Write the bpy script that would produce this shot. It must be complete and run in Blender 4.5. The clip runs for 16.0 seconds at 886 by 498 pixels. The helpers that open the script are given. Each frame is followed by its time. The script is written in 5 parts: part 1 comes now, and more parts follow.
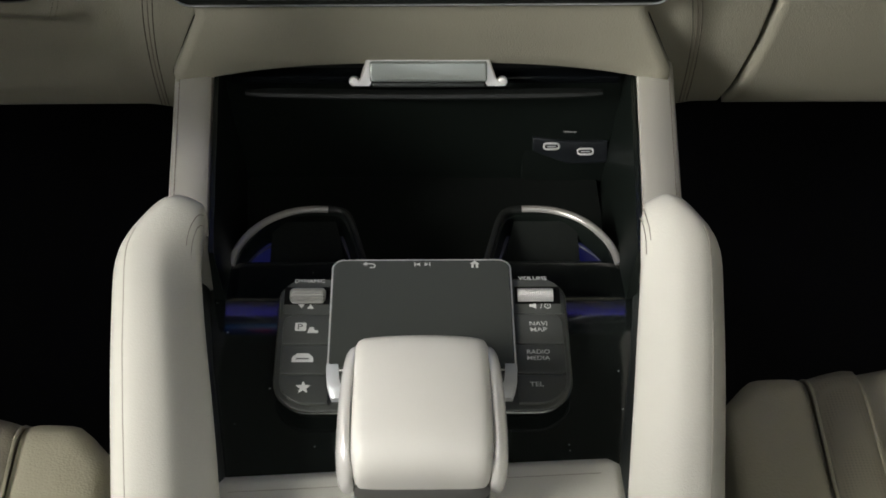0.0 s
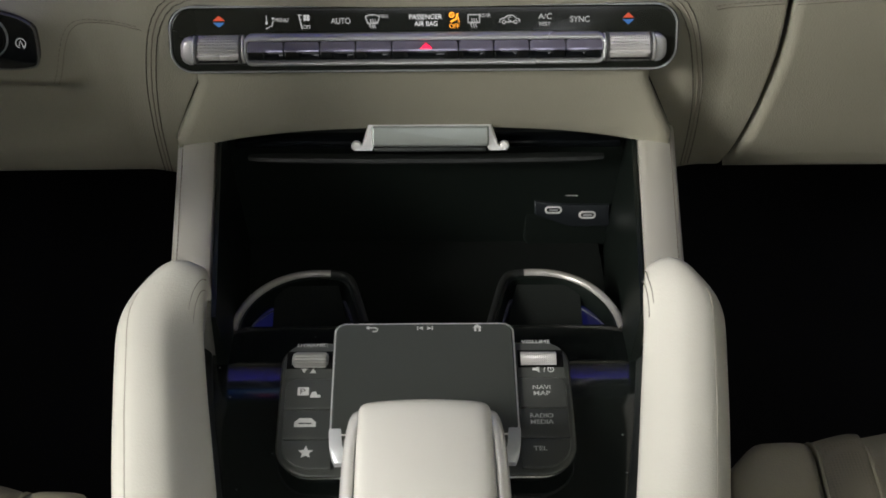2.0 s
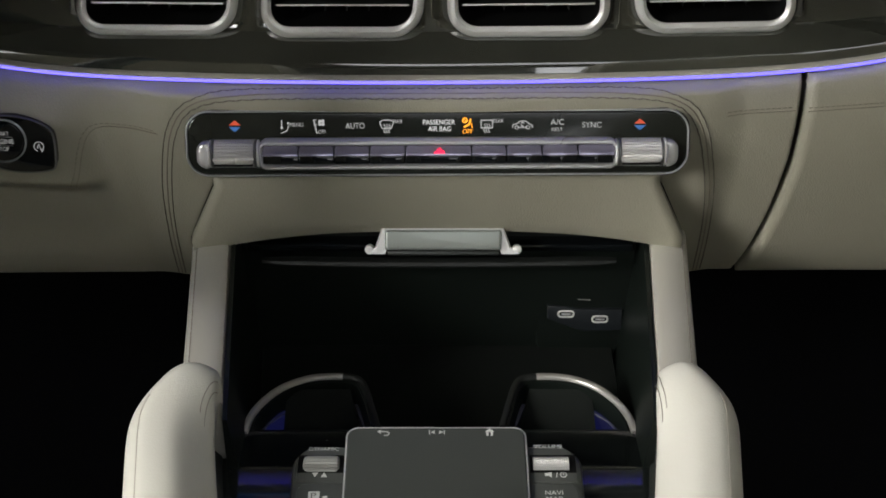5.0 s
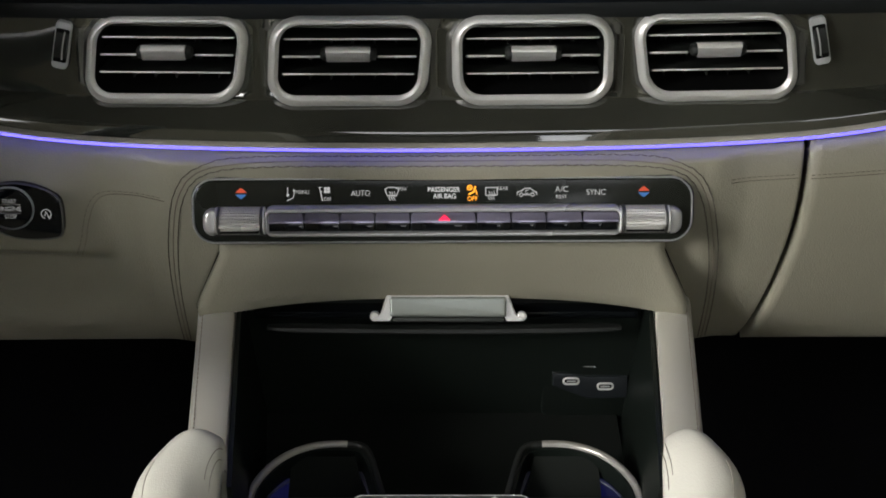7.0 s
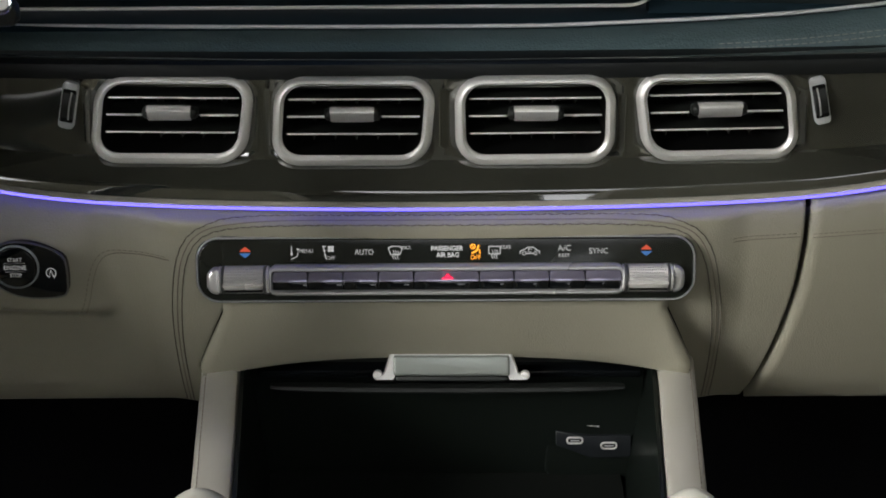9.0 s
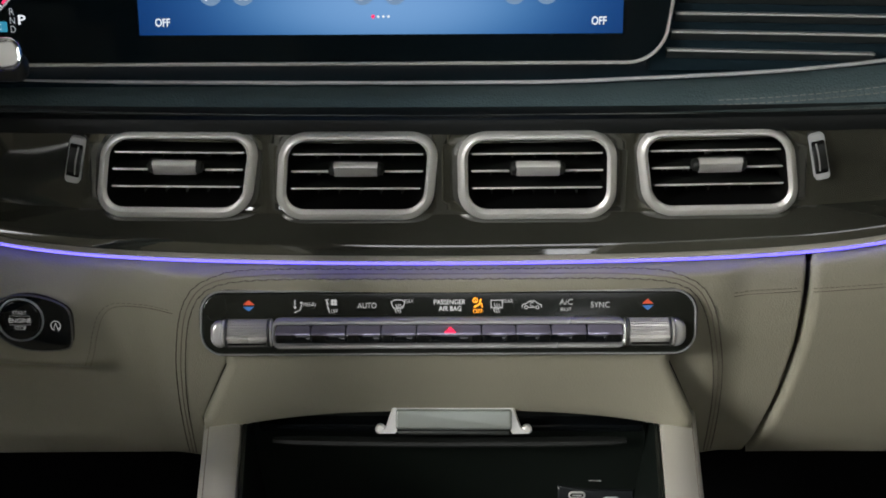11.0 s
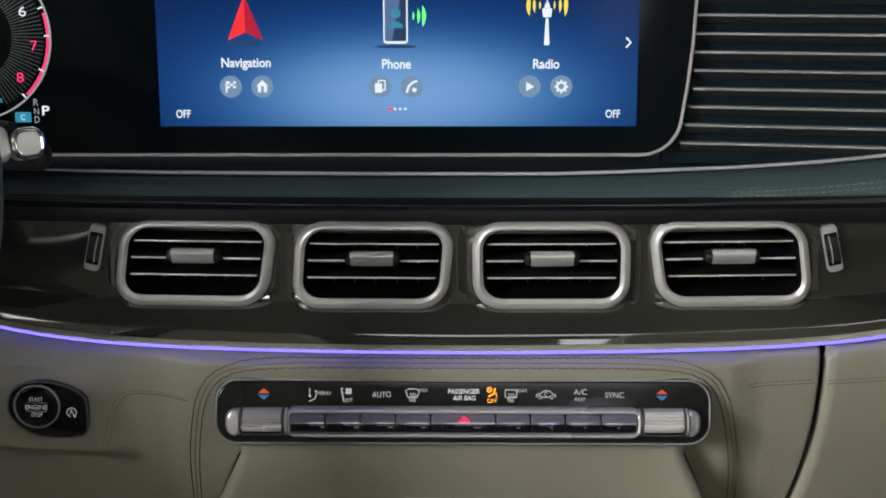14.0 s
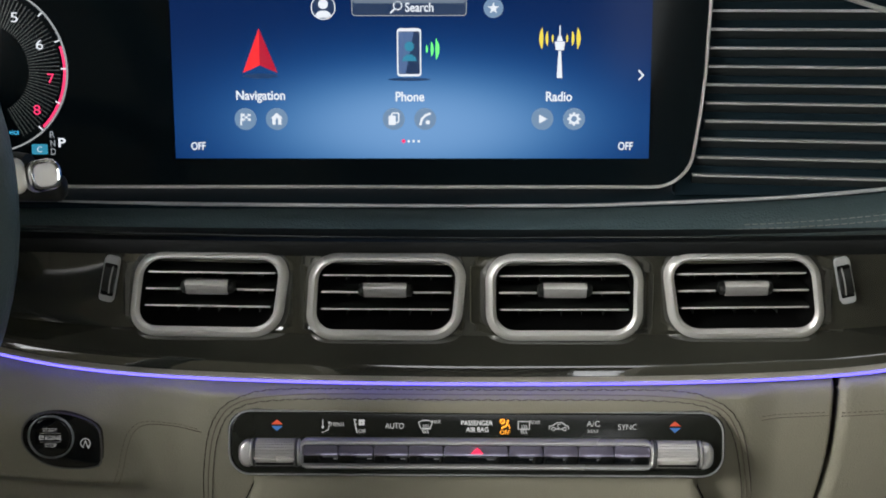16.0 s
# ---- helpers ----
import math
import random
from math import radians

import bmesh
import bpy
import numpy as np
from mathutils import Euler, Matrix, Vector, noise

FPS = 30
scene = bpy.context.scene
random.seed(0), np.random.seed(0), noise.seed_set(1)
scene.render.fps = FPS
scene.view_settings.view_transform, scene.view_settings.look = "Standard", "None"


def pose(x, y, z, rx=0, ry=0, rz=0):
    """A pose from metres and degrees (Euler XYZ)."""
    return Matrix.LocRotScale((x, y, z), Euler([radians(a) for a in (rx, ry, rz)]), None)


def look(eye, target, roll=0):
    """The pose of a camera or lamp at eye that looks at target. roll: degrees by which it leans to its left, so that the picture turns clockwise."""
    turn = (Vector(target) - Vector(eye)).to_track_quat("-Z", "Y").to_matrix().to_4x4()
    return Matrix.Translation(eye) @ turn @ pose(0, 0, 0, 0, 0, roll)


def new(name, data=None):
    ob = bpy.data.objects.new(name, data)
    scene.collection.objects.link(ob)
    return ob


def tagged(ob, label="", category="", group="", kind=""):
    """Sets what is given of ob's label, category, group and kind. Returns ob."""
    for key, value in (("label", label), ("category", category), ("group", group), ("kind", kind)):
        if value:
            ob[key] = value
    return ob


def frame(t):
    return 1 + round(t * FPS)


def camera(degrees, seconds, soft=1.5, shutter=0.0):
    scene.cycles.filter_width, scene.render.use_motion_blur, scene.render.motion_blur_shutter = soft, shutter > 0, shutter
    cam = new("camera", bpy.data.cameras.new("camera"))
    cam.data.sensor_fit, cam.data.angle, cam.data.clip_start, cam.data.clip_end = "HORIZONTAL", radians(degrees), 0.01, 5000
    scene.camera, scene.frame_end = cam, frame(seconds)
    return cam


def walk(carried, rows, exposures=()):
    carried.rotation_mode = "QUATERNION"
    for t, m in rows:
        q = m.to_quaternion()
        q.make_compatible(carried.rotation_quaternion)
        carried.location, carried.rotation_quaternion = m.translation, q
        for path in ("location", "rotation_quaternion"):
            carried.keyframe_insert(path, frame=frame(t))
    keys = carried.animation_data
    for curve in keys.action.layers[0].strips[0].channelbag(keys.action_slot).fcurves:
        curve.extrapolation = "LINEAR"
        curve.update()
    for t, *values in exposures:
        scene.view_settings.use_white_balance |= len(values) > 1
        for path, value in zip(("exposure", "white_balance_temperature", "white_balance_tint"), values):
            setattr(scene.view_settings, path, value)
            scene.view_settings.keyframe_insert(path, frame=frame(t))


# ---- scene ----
# camera: stands between the front seats and tilts up
cam = camera(35, 16.0, soft=1.8)
TILT = [  # seconds, degrees down, degrees to the left, lean, metres forward
    (0, 40.59, -1.15, 0.62, 0.0135),
    (0.5, 40.02, -1.16, 0.61, 0.0134),
    (1, 39.29, -1.12, 0.55, 0.0132),
    (1.5, 38.69, -1.07, 0.51, 0.0131),
    (2, 37.97, -0.99, 0.29, 0.0130),
    (2.5, 37.30, -0.89, 0.31, 0.0129),
    (3, 36.51, -0.76, 0.32, 0.0128),
    (3.5, 35.84, -0.64, 0.19, 0.0126),
    (4, 35.15, -0.54, 0.18, 0.0125),
    (6.5, 31.57, -0.13, 0.08, 0.0100),
    (7, 30.89, -0.09, 0.02, 0.0092),
    (7.5, 30.24, -0.04, -0.16, 0.0084),
    (8, 29.58, 0.01, -0.17, 0.0076),
    (8.5, 28.96, 0.04, -0.11, 0.0068),
    (9, 28.39, 0.06, -0.07, 0.0060),
    (11.5, 25.36, 0.23, 0.04, -0.0019),
    (12, 24.69, 0.30, 0.10, -0.0034),
    (12.5, 23.94, 0.41, 0.07, -0.0050),
    (13, 23.20, 0.55, 0.10, -0.0057),
    (13.5, 22.66, 0.69, 0.07, -0.0064),
    (14, 22.16, 0.84, 0.06, -0.0071),
    (14.5, 21.75, 1.00, 0.00, -0.0079),
    (15, 21.46, 1.15, -0.07, -0.0086),
    (15.5, 21.15, 1.27, -0.08, -0.0093),
    (16, 20.80, 1.41, -0.08, -0.0100),
]
walk(cam, [(t, pose(0, y, 1.12, 90 - p, 0, r) @ pose(0, 0, 0, 0, 0, c)) for t, p, r, c, y in TILT])

# ---- light ----
world = bpy.data.worlds.new("sky")
scene.world = world
world.use_nodes = True
wn = world.node_tree.nodes
sky = wn.new("ShaderNodeTexSky")
sky.sky_type = "NISHITA"
sky.sun_disc = False
sky.sun_elevation = radians(25.5)
sky.sun_rotation = radians(240)
wn["Background"].inputs["Strength"].default_value = 0.15
pale = wn.new("ShaderNodeHueSaturation")
pale.inputs["Saturation"].default_value = 0.08
world.node_tree.links.new(sky.outputs[0], pale.inputs["Color"])
world.node_tree.links.new(pale.outputs[0], wn["Background"].inputs[0])
sun = new("sun", bpy.data.lights.new("sun", "SUN"))
sun.data.energy, sun.data.angle, sun.data.color = 1.2, radians(26), (0.985, 0.97, 0.91)
sun.matrix_world = look((-1.0, -0.58, 0.55), (0, 0, 0))
scene.view_settings.exposure = 2.25

# ---- materials ----


def material(name, color, rough=0.5, metal=0.0, grain=0.0, scale=400.0, vary=0.0, emit=0.0, coat=0.0, cells=False, blotch=6.0, rough_vary=0.0, spec=0.5, dust=0.0):
    m = bpy.data.materials.new(name)
    m.use_nodes = True
    n, l = m.node_tree.nodes, m.node_tree.links
    b = n["Principled BSDF"]
    b.inputs["Base Color"].default_value = (*color, 1)
    b.inputs["Roughness"].default_value = rough
    b.inputs["Metallic"].default_value = metal
    b.inputs["Coat Weight"].default_value = coat
    b.inputs["Coat Roughness"].default_value = 0.04
    b.inputs["Specular IOR Level"].default_value = spec
    geo = n.new("ShaderNodeNewGeometry")
    if emit:
        b.inputs["Emission Color"].default_value = (*color, 1)
        b.inputs["Emission Strength"].default_value = emit
    if vary or rough_vary:
        big = n.new("ShaderNodeTexNoise")
        big.inputs["Scale"].default_value = blotch
        big.inputs["Detail"].default_value = 5
        l.new(geo.outputs["Position"], big.inputs["Vector"])
        if vary:
            ramp = n.new("ShaderNodeMapRange")
            ramp.inputs["From Min"].default_value, ramp.inputs["From Max"].default_value = 0.3, 0.7
            ramp.inputs["To Min"].default_value, ramp.inputs["To Max"].default_value = 1 - vary, 1 + vary
            l.new(big.outputs[0], ramp.inputs[0])
            mix = n.new("ShaderNodeVectorMath")
            mix.operation = "SCALE"
            mix.inputs[0].default_value = color
            l.new(ramp.outputs[0], mix.inputs["Scale"])
            l.new(mix.outputs[0], b.inputs["Base Color"])
        if rough_vary:
            rr = n.new("ShaderNodeMapRange")
            rr.inputs["From Min"].default_value, rr.inputs["From Max"].default_value = 0.3, 0.7
            rr.inputs["To Min"].default_value, rr.inputs["To Max"].default_value = max(0.02, rough - rough_vary), rough + rough_vary
            l.new(big.outputs[0], rr.inputs[0])
            l.new(rr.outputs[0], b.inputs["Roughness"])
    if dust:
        # a few pale specks lying on the surface
        cell = n.new("ShaderNodeTexVoronoi")
        cell.inputs["Scale"].default_value = 240
        l.new(geo.outputs["Position"], cell.inputs["Vector"])
        pick = n.new("ShaderNodeSeparateColor")
        l.new(cell.outputs["Color"], pick.inputs[0])
        some = n.new("ShaderNodeMath")
        some.operation = "GREATER_THAN"
        some.inputs[1].default_value = 1 - dust
        l.new(pick.outputs[0], some.inputs[0])
        spot = n.new("ShaderNodeMapRange")
        spot.inputs["From Min"].default_value, spot.inputs["From Max"].default_value = 0.16, 0.05
        l.new(cell.outputs["Distance"], spot.inputs[0])
        both = n.new("ShaderNodeMath")
        both.operation = "MULTIPLY"
        l.new(some.outputs[0], both.inputs[0])
        l.new(spot.outputs[0], both.inputs[1])
        blend = n.new("ShaderNodeMix")
        blend.data_type = "RGBA"
        l.new(both.outputs[0], blend.inputs[0])
        link = b.inputs["Base Color"].links
        if link:
            l.new(link[0].from_socket, blend.inputs[6])
        else:
            blend.inputs[6].default_value = (*color, 1)
        blend.inputs[7].default_value = (0.30, 0.31, 0.30, 1)
        l.new(blend.outputs[2], b.inputs["Base Color"])
    if grain:
        t = n.new("ShaderNodeTexVoronoi" if cells else "ShaderNodeTexNoise")
        t.inputs["Scale"].default_value = scale
        l.new(geo.outputs["Position"], t.inputs["Vector"])
        bump = n.new("ShaderNodeBump")
        bump.inputs["Strength"].default_value = grain
        bump.inputs["Distance"].default_value = 0.0004
        l.new(t.outputs[0], bump.inputs["Height"])
        l.new(bump.outputs[0], b.inputs["Normal"])
    return m


def glow(name, color, strength):
    m = bpy.data.materials.new(name)
    m.use_nodes = True
    b = m.node_tree.nodes["Principled BSDF"]
    b.inputs["Base Color"].default_value = (0.01, 0.01, 0.01, 1)
    b.inputs["Roughness"].default_value = 0.3
    b.inputs["Emission Color"].default_value = (*color, 1)
    b.inputs["Emission Strength"].default_value = strength * 0.81
    return m


LEATHER = material("beige_leather", (0.276, 0.263, 0.205), 0.48, grain=0.35, scale=900, vary=0.05, cells=True, rough_vary=0.06)
PALE = material("pale_leather", (0.625, 0.613, 0.545), 0.42, grain=0.16, scale=1100, vary=0.04, cells=True, rough_vary=0.05)
SEAT = material("seat_leather", (0.395, 0.370, 0.270), 0.5, grain=0.4, scale=700, vary=0.06, cells=True)
THREAD = material("dark_thread", (0.095, 0.080, 0.068), 0.8)
PALM = material("smooth_pale_leather", (0.65, 0.636, 0.585), 0.40, grain=0.08, scale=1300, vary=0.03, cells=True)
THREAD_SOFT = material("soft_beige_thread", (0.40, 0.37, 0.31), 0.7)
THREAD_PALE = material("grey_thread", (0.25, 0.26, 0.25), 0.8)
THREAD_BEIGE = material("beige_thread", (0.20, 0.175, 0.14), 0.8)
PAD = material("dark_pad_leather", (0.064, 0.098, 0.106), 0.45, grain=0.6, scale=600, vary=0.15, cells=True)
GLOSS = material("gloss_black", (0.004, 0.005, 0.006), 0.05, vary=0.1, rough_vary=0.02, spec=0.35)
DECOR = material("gloss_dark_wood", (0.033, 0.034, 0.027), 0.05, vary=0.35, blotch=14, rough_vary=0.02, spec=1.0, coat=1.0)
SATIN = material("satin_silver", (0.75, 0.745, 0.725), 0.40, metal=0.55, grain=0.05, scale=2500, rough_vary=0.04)
CHROME = material("chrome", (0.72, 0.72, 0.73), 0.14, metal=1.0, rough_vary=0.04)
SILVER_PAINT = material("silver_paint", (0.49, 0.505, 0.515), 0.35, metal=0.3)
LIGHT_SILVER = material("light_satin_silver", (0.74, 0.73, 0.70), 0.24, metal=0.35, rough_vary=0.04)
ROLLER_FINE = material("fine_knurled_metal", (0.44, 0.435, 0.425), 0.52, metal=0.6)
ROLLER_DARK = material("dark_ridged_metal", (0.32, 0.32, 0.30), 0.5, metal=0.6)
SLAT_METAL = material("dull_silver", (0.27, 0.29, 0.30), 0.4, metal=0.8)
DARK_METAL = material("dark_metal", (0.16, 0.16, 0.155), 0.4, metal=0.9)
BRUSHED = material("knurled_metal", (0.56, 0.56, 0.55), 0.46, metal=0.55)
BLACK = material("black_plastic", (0.012, 0.0135, 0.0125), 0.42, grain=0.2, scale=1500, spec=0.3)
SOFTBLACK = material("dark_grey_plastic", (0.020, 0.023, 0.021), 0.5, grain=0.25, scale=1800, rough_vary=0.05)
DEEP = material("black_cavity", (0.004, 0.004, 0.004), 0.7, spec=0.08)
# near-black that stands in for the shade below the upper pad
PAD_SHADE = material("pad_shade_black", (0.005, 0.0065, 0.007), 0.45, grain=0.2, scale=900, spec=0.25)
RUBBER = material("black_rubber_mat", (0.0085, 0.0105, 0.009), 0.8, grain=0.3, scale=700, spec=0.15)
CARPET = material("black_carpet", (0.007, 0.007, 0.011), 0.95, grain=1.0, scale=900, vary=0.3)
BUTTON = material("grey_button", (0.060, 0.064, 0.058), 0.42, grain=0.15, scale=2000)
TOUCH = material("touchpad_surface", (0.046, 0.050, 0.044), 0.38, grain=0.15, scale=2500, rough_vary=0.04)
PRINT = material("printed_white", (0.62, 0.62, 0.60), 0.5)
PRINT_DIM = material("printed_grey", (0.42, 0.42, 0.41), 0.5)
SHELF = material("dark_teal_plastic", (0.008, 0.018, 0.025), 0.6, spec=0.06)
SCREEN_BLACK = material("screen_black_glass", (0.004, 0.0075, 0.010), 0.09, rough_vary=0.02, spec=0.12)
HEADLINER = material("headliner_cloth", (0.20, 0.19, 0.165), 0.9, grain=0.5, scale=800)
TRIMDARK = material("dark_cabin_trim", (0.05, 0.05, 0.05), 0.7)
BLUE = glow("ambient_violet_light", (0.085, 0.070, 0.90), 1.25)
LOUVRE = material("dark_louvre", (0.020, 0.027, 0.029), 0.55, grain=0.2, scale=1500)
EDGE_BLUE = material("blue_grey_plastic", (0.060, 0.062, 0.100), 0.35)
RIM = material("satin_rim", (0.42, 0.405, 0.375), 0.36, metal=0.5, rough_vary=0.04)
# the pale leather darkened: the dashboard's shade on the rails, put into the colour
RAIL = material("shaded_pale_leather", (0.440, 0.428, 0.372), 0.45, grain=0.2, scale=1100, vary=0.04, cells=True, rough_vary=0.05)
BINWALL = material("dark_bin_plastic", (0.006, 0.0085, 0.007), 0.35, grain=0.2, scale=1500, spec=0.25)
BINBACK = material("bin_panel", (0.0065, 0.0090, 0.0075), 0.30, vary=0.15, rough_vary=0.05)
LEDGE = material("pale_ledge", (0.42, 0.40, 0.35), 0.42, rough_vary=0.05)
# the violet tint stands in for the light strip's reflection in the metal
TOGGLE = material("polished_toggle", (0.31, 0.29, 0.39), 0.15, metal=0.6, rough_vary=0.04)
BAR = material("polished_bar", (0.47, 0.47, 0.47), 0.28, metal=0.55, rough_vary=0.04)
PANEL = material("panel_black", (0.010, 0.0115, 0.0095), 0.16, vary=0.1, rough_vary=0.03, spec=0.38)
DECK = material("gloss_black_deck", (0.0095, 0.0120, 0.0110), 0.11, vary=0.1, rough_vary=0.02, spec=0.65, dust=0.10)
BLUE_DIM = glow("cup_blue_light", (0.05, 0.06, 0.42), 0.020)
LIT_WHITE = glow("lit_white_print", (0.80, 0.80, 0.78), 0.155)
LIT_BRIGHT = glow("bright_white_print", (0.80, 0.80, 0.78), 0.24)
LIT_RED = glow("lit_red_print", (0.60, 0.075, 0.03), 0.26)
LIT_BLUE = glow("lit_blue_print", (0.045, 0.15, 0.40), 0.24)
LIT_ORANGE = glow("lit_orange_print", (1.0, 0.36, 0.02), 0.535)
LIT_HAZARD = glow("lit_hazard_red", (1.0, 0.02, 0.07), 0.781)
SC_WHITE = glow("screen_white", (0.76, 0.80, 0.86), 0.29)
SC_GREY = glow("screen_grey", (0.40, 0.44, 0.48), 0.22)
SC_SHADE = glow("screen_shade_blue", (0.015, 0.06, 0.18), 0.20)
SC_TEAL = glow("screen_teal", (0.03, 0.26, 0.40), 0.25)
SC_RING = glow("screen_ring_grey", (0.42, 0.45, 0.47), 0.20)
SC_RED = glow("screen_red", (0.80, 0.02, 0.025), 0.36)
SC_DARKRED = glow("screen_dark_red", (0.42, 0.006, 0.03), 0.30)
SC_PINK = glow("screen_pink", (0.85, 0.03, 0.14), 0.36)
SC_GREEN = glow("screen_green", (0.12, 0.75, 0.15), 0.438)
SC_YELLOW = glow("screen_yellow", (0.72, 0.56, 0.05), 0.34)
SC_CYAN = glow("screen_cyan", (0.06, 0.50, 0.85), 0.34)
SC_NAVY = glow("screen_navy", (0.015, 0.045, 0.13), 0.20)
SC_DISC = glow("screen_disc_blue", (0.22, 0.36, 0.56), 0.20)
SC_GLOSS = glow("screen_phone_gloss", (0.10, 0.18, 0.38), 0.22)
SC_BAND = glow("screen_band_grey", (0.16, 0.21, 0.28), 0.25)
SC_BOX = glow("screen_box_navy", (0.010, 0.030, 0.080), 0.30)


def screen_material():
    """The blue menu page of the display: dark at the top, pale towards the lower middle."""
    m = bpy.data.materials.new("screen_blue_page")
    m.use_nodes = True
    n, l = m.node_tree.nodes, m.node_tree.links
    b = n["Principled BSDF"]
    b.inputs["Base Color"].default_value = (0.004, 0.006, 0.01, 1)
    b.inputs["Roughness"].default_value = 0.12
    b.inputs["Specular IOR Level"].default_value = 0.07
    co = n.new("ShaderNodeTexCoord")
    sep = n.new("ShaderNodeSeparateXYZ")
    l.new(co.outputs["Object"], sep.inputs[0])

    def calc(op, a, c):
        k = n.new("ShaderNodeMath")
        k.operation = op
        for i, v in enumerate((a, c)):
            if isinstance(v, (int, float)):
                k.inputs[i].default_value = v
            else:
                l.new(v, k.inputs[i])
        return k.outputs[0]

    du = calc("MULTIPLY", calc("ADD", sep.outputs[0], -0.004), 8.3)
    dv = calc("MULTIPLY", calc("ADD", sep.outputs[1], -0.020), 24.0)
    r2 = calc("ADD", calc("MULTIPLY", du, du), calc("MULTIPLY", dv, dv))
    g = calc("POWER", 2.718, calc("MULTIPLY", r2, -0.75))
    ramp = n.new("ShaderNodeValToRGB")
    ramp.color_ramp.interpolation = "B_SPLINE"
    e = ramp.color_ramp.elements
    e[0].color, e[1].color = (0.0020, 0.012, 0.065, 1), (0.175, 0.345, 0.62, 1)
    for at, c in ((0.25, (0.004, 0.030, 0.130)), (0.5, (0.012, 0.070, 0.235)), (0.75, (0.060, 0.185, 0.410))):
        e.new(at).color = (*c, 1)
    l.new(g, ramp.inputs[0])
    l.new(ramp.outputs[0], b.inputs["Emission Color"])
    b.inputs["Emission Strength"].default_value = 0.235
    return m




def perforated_material():
    """Seat leather with rows of small holes."""
    m = material("perforated_leather", (0.36, 0.33, 0.245), 0.5, grain=0.4, scale=700, cells=True)
    n, l = m.node_tree.nodes, m.node_tree.links
    co = n.new("ShaderNodeTexCoord")
    holes = n.new("ShaderNodeTexVoronoi")
    holes.inputs["Scale"].default_value = 520
    holes.inputs["Randomness"].default_value = 0.0
    l.new(co.outputs["Object"], holes.inputs["Vector"])
    cut = n.new("ShaderNodeMapRange")
    cut.inputs["From Min"].default_value, cut.inputs["From Max"].default_value = 0.22, 0.42
    l.new(holes.outputs["Distance"], cut.inputs[0])
    mix = n.new("ShaderNodeMix")
    mix.data_type = "RGBA"
    mix.inputs["A"].default_value, mix.inputs["B"].default_value = (0.222, 0.203, 0.149, 1), (0.28, 0.256, 0.188, 1)
    l.new(cut.outputs[0], mix.inputs["Factor"])
    l.new(mix.outputs["Result"], n["Principled BSDF"].inputs["Base Color"])
    return m


PERFORATED = perforated_material()
LIT_DIM = glow("dim_lit_print", (0.8, 0.8, 0.78), 0.075)
SC_PAGE = screen_material()

# ---- builders ----


def part(name, bm, mat, parent=None, label="", smooth=35):
    me = bpy.data.meshes.new(name)
    bmesh.ops.recalc_face_normals(bm, faces=bm.faces)
    bm.to_mesh(me)
    bm.free()
    me.materials.append(mat)
    if smooth:
        for p in me.polygons:
            p.use_smooth = True
        me.set_sharp_from_angle(angle=radians(smooth))
    ob = new(name, me)
    if parent:
        ob.parent = parent
    if label:
        ob["label"] = label
    return ob


def thing(name, m, label, category, group="", kind=""):
    ob = new(name)
    ob.empty_display_size = 0.02
    ob.matrix_world = m
    return tagged(ob, label, category, group, kind)


def plane_at(x, y, z, lean):
    """A frame on a face that leans back by that many degrees: x to the right, y up along the face, z out of it."""
    return pose(x, y, z, 90 - lean)


def box(bm, cx, cy, cz, sx, sy, sz, bevel=0.0, seg=2):
    b = bmesh.new()
    bmesh.ops.create_cube(b, size=1, matrix=Matrix.Translation((cx, cy, cz)) @ Matrix.Diagonal((sx, sy, sz, 1)))
    if bevel:
        bmesh.ops.bevel(b, geom=list(b.edges), offset=bevel, segments=seg, profile=0.5, affect="EDGES")
    me = bpy.data.meshes.new("tmp")
    b.to_mesh(me)
    b.free()
    bm.from_mesh(me)
    bpy.data.meshes.remove(me)
    return bm


def loft(bm, loops, cap=True, ring=False):
    """Skins closed loops of points one after another."""
    rows = [[bm.verts.new(p) for p in lp] for lp in loops]
    n = len(rows[0])
    pairs = list(zip(rows, rows[1:])) + ([(rows[-1], rows[0])] if ring else [])
    for a, b in pairs:
        for i in range(n):
            j = (i + 1) % n
            bm.faces.new((a[i], a[j], b[j], b[i]))
    if cap and not ring:
        bm.faces.new(rows[0])
        bm.faces.new(rows[-1])
    return bm


def rrect(w, h, r, n=6, cx=0.0, cy=0.0, skew=0.0):
    """The outline of a rectangle with round corners; r one radius or four, from the upper right, anticlockwise."""
    rs = r if isinstance(r, (tuple, list)) else (r,) * 4
    out = []
    for k, (sx, sy) in enumerate(((1, 1), (-1, 1), (-1, -1), (1, -1))):
        q = rs[k]
        for i in range(n + 1):
            a = radians(90 * k + 90 * i / n)
            x, y = sx * (w / 2 - q) + q * math.cos(a), sy * (h / 2 - q) + q * math.sin(a)
            out.append((cx + x + skew * y, cy + y))
    return out


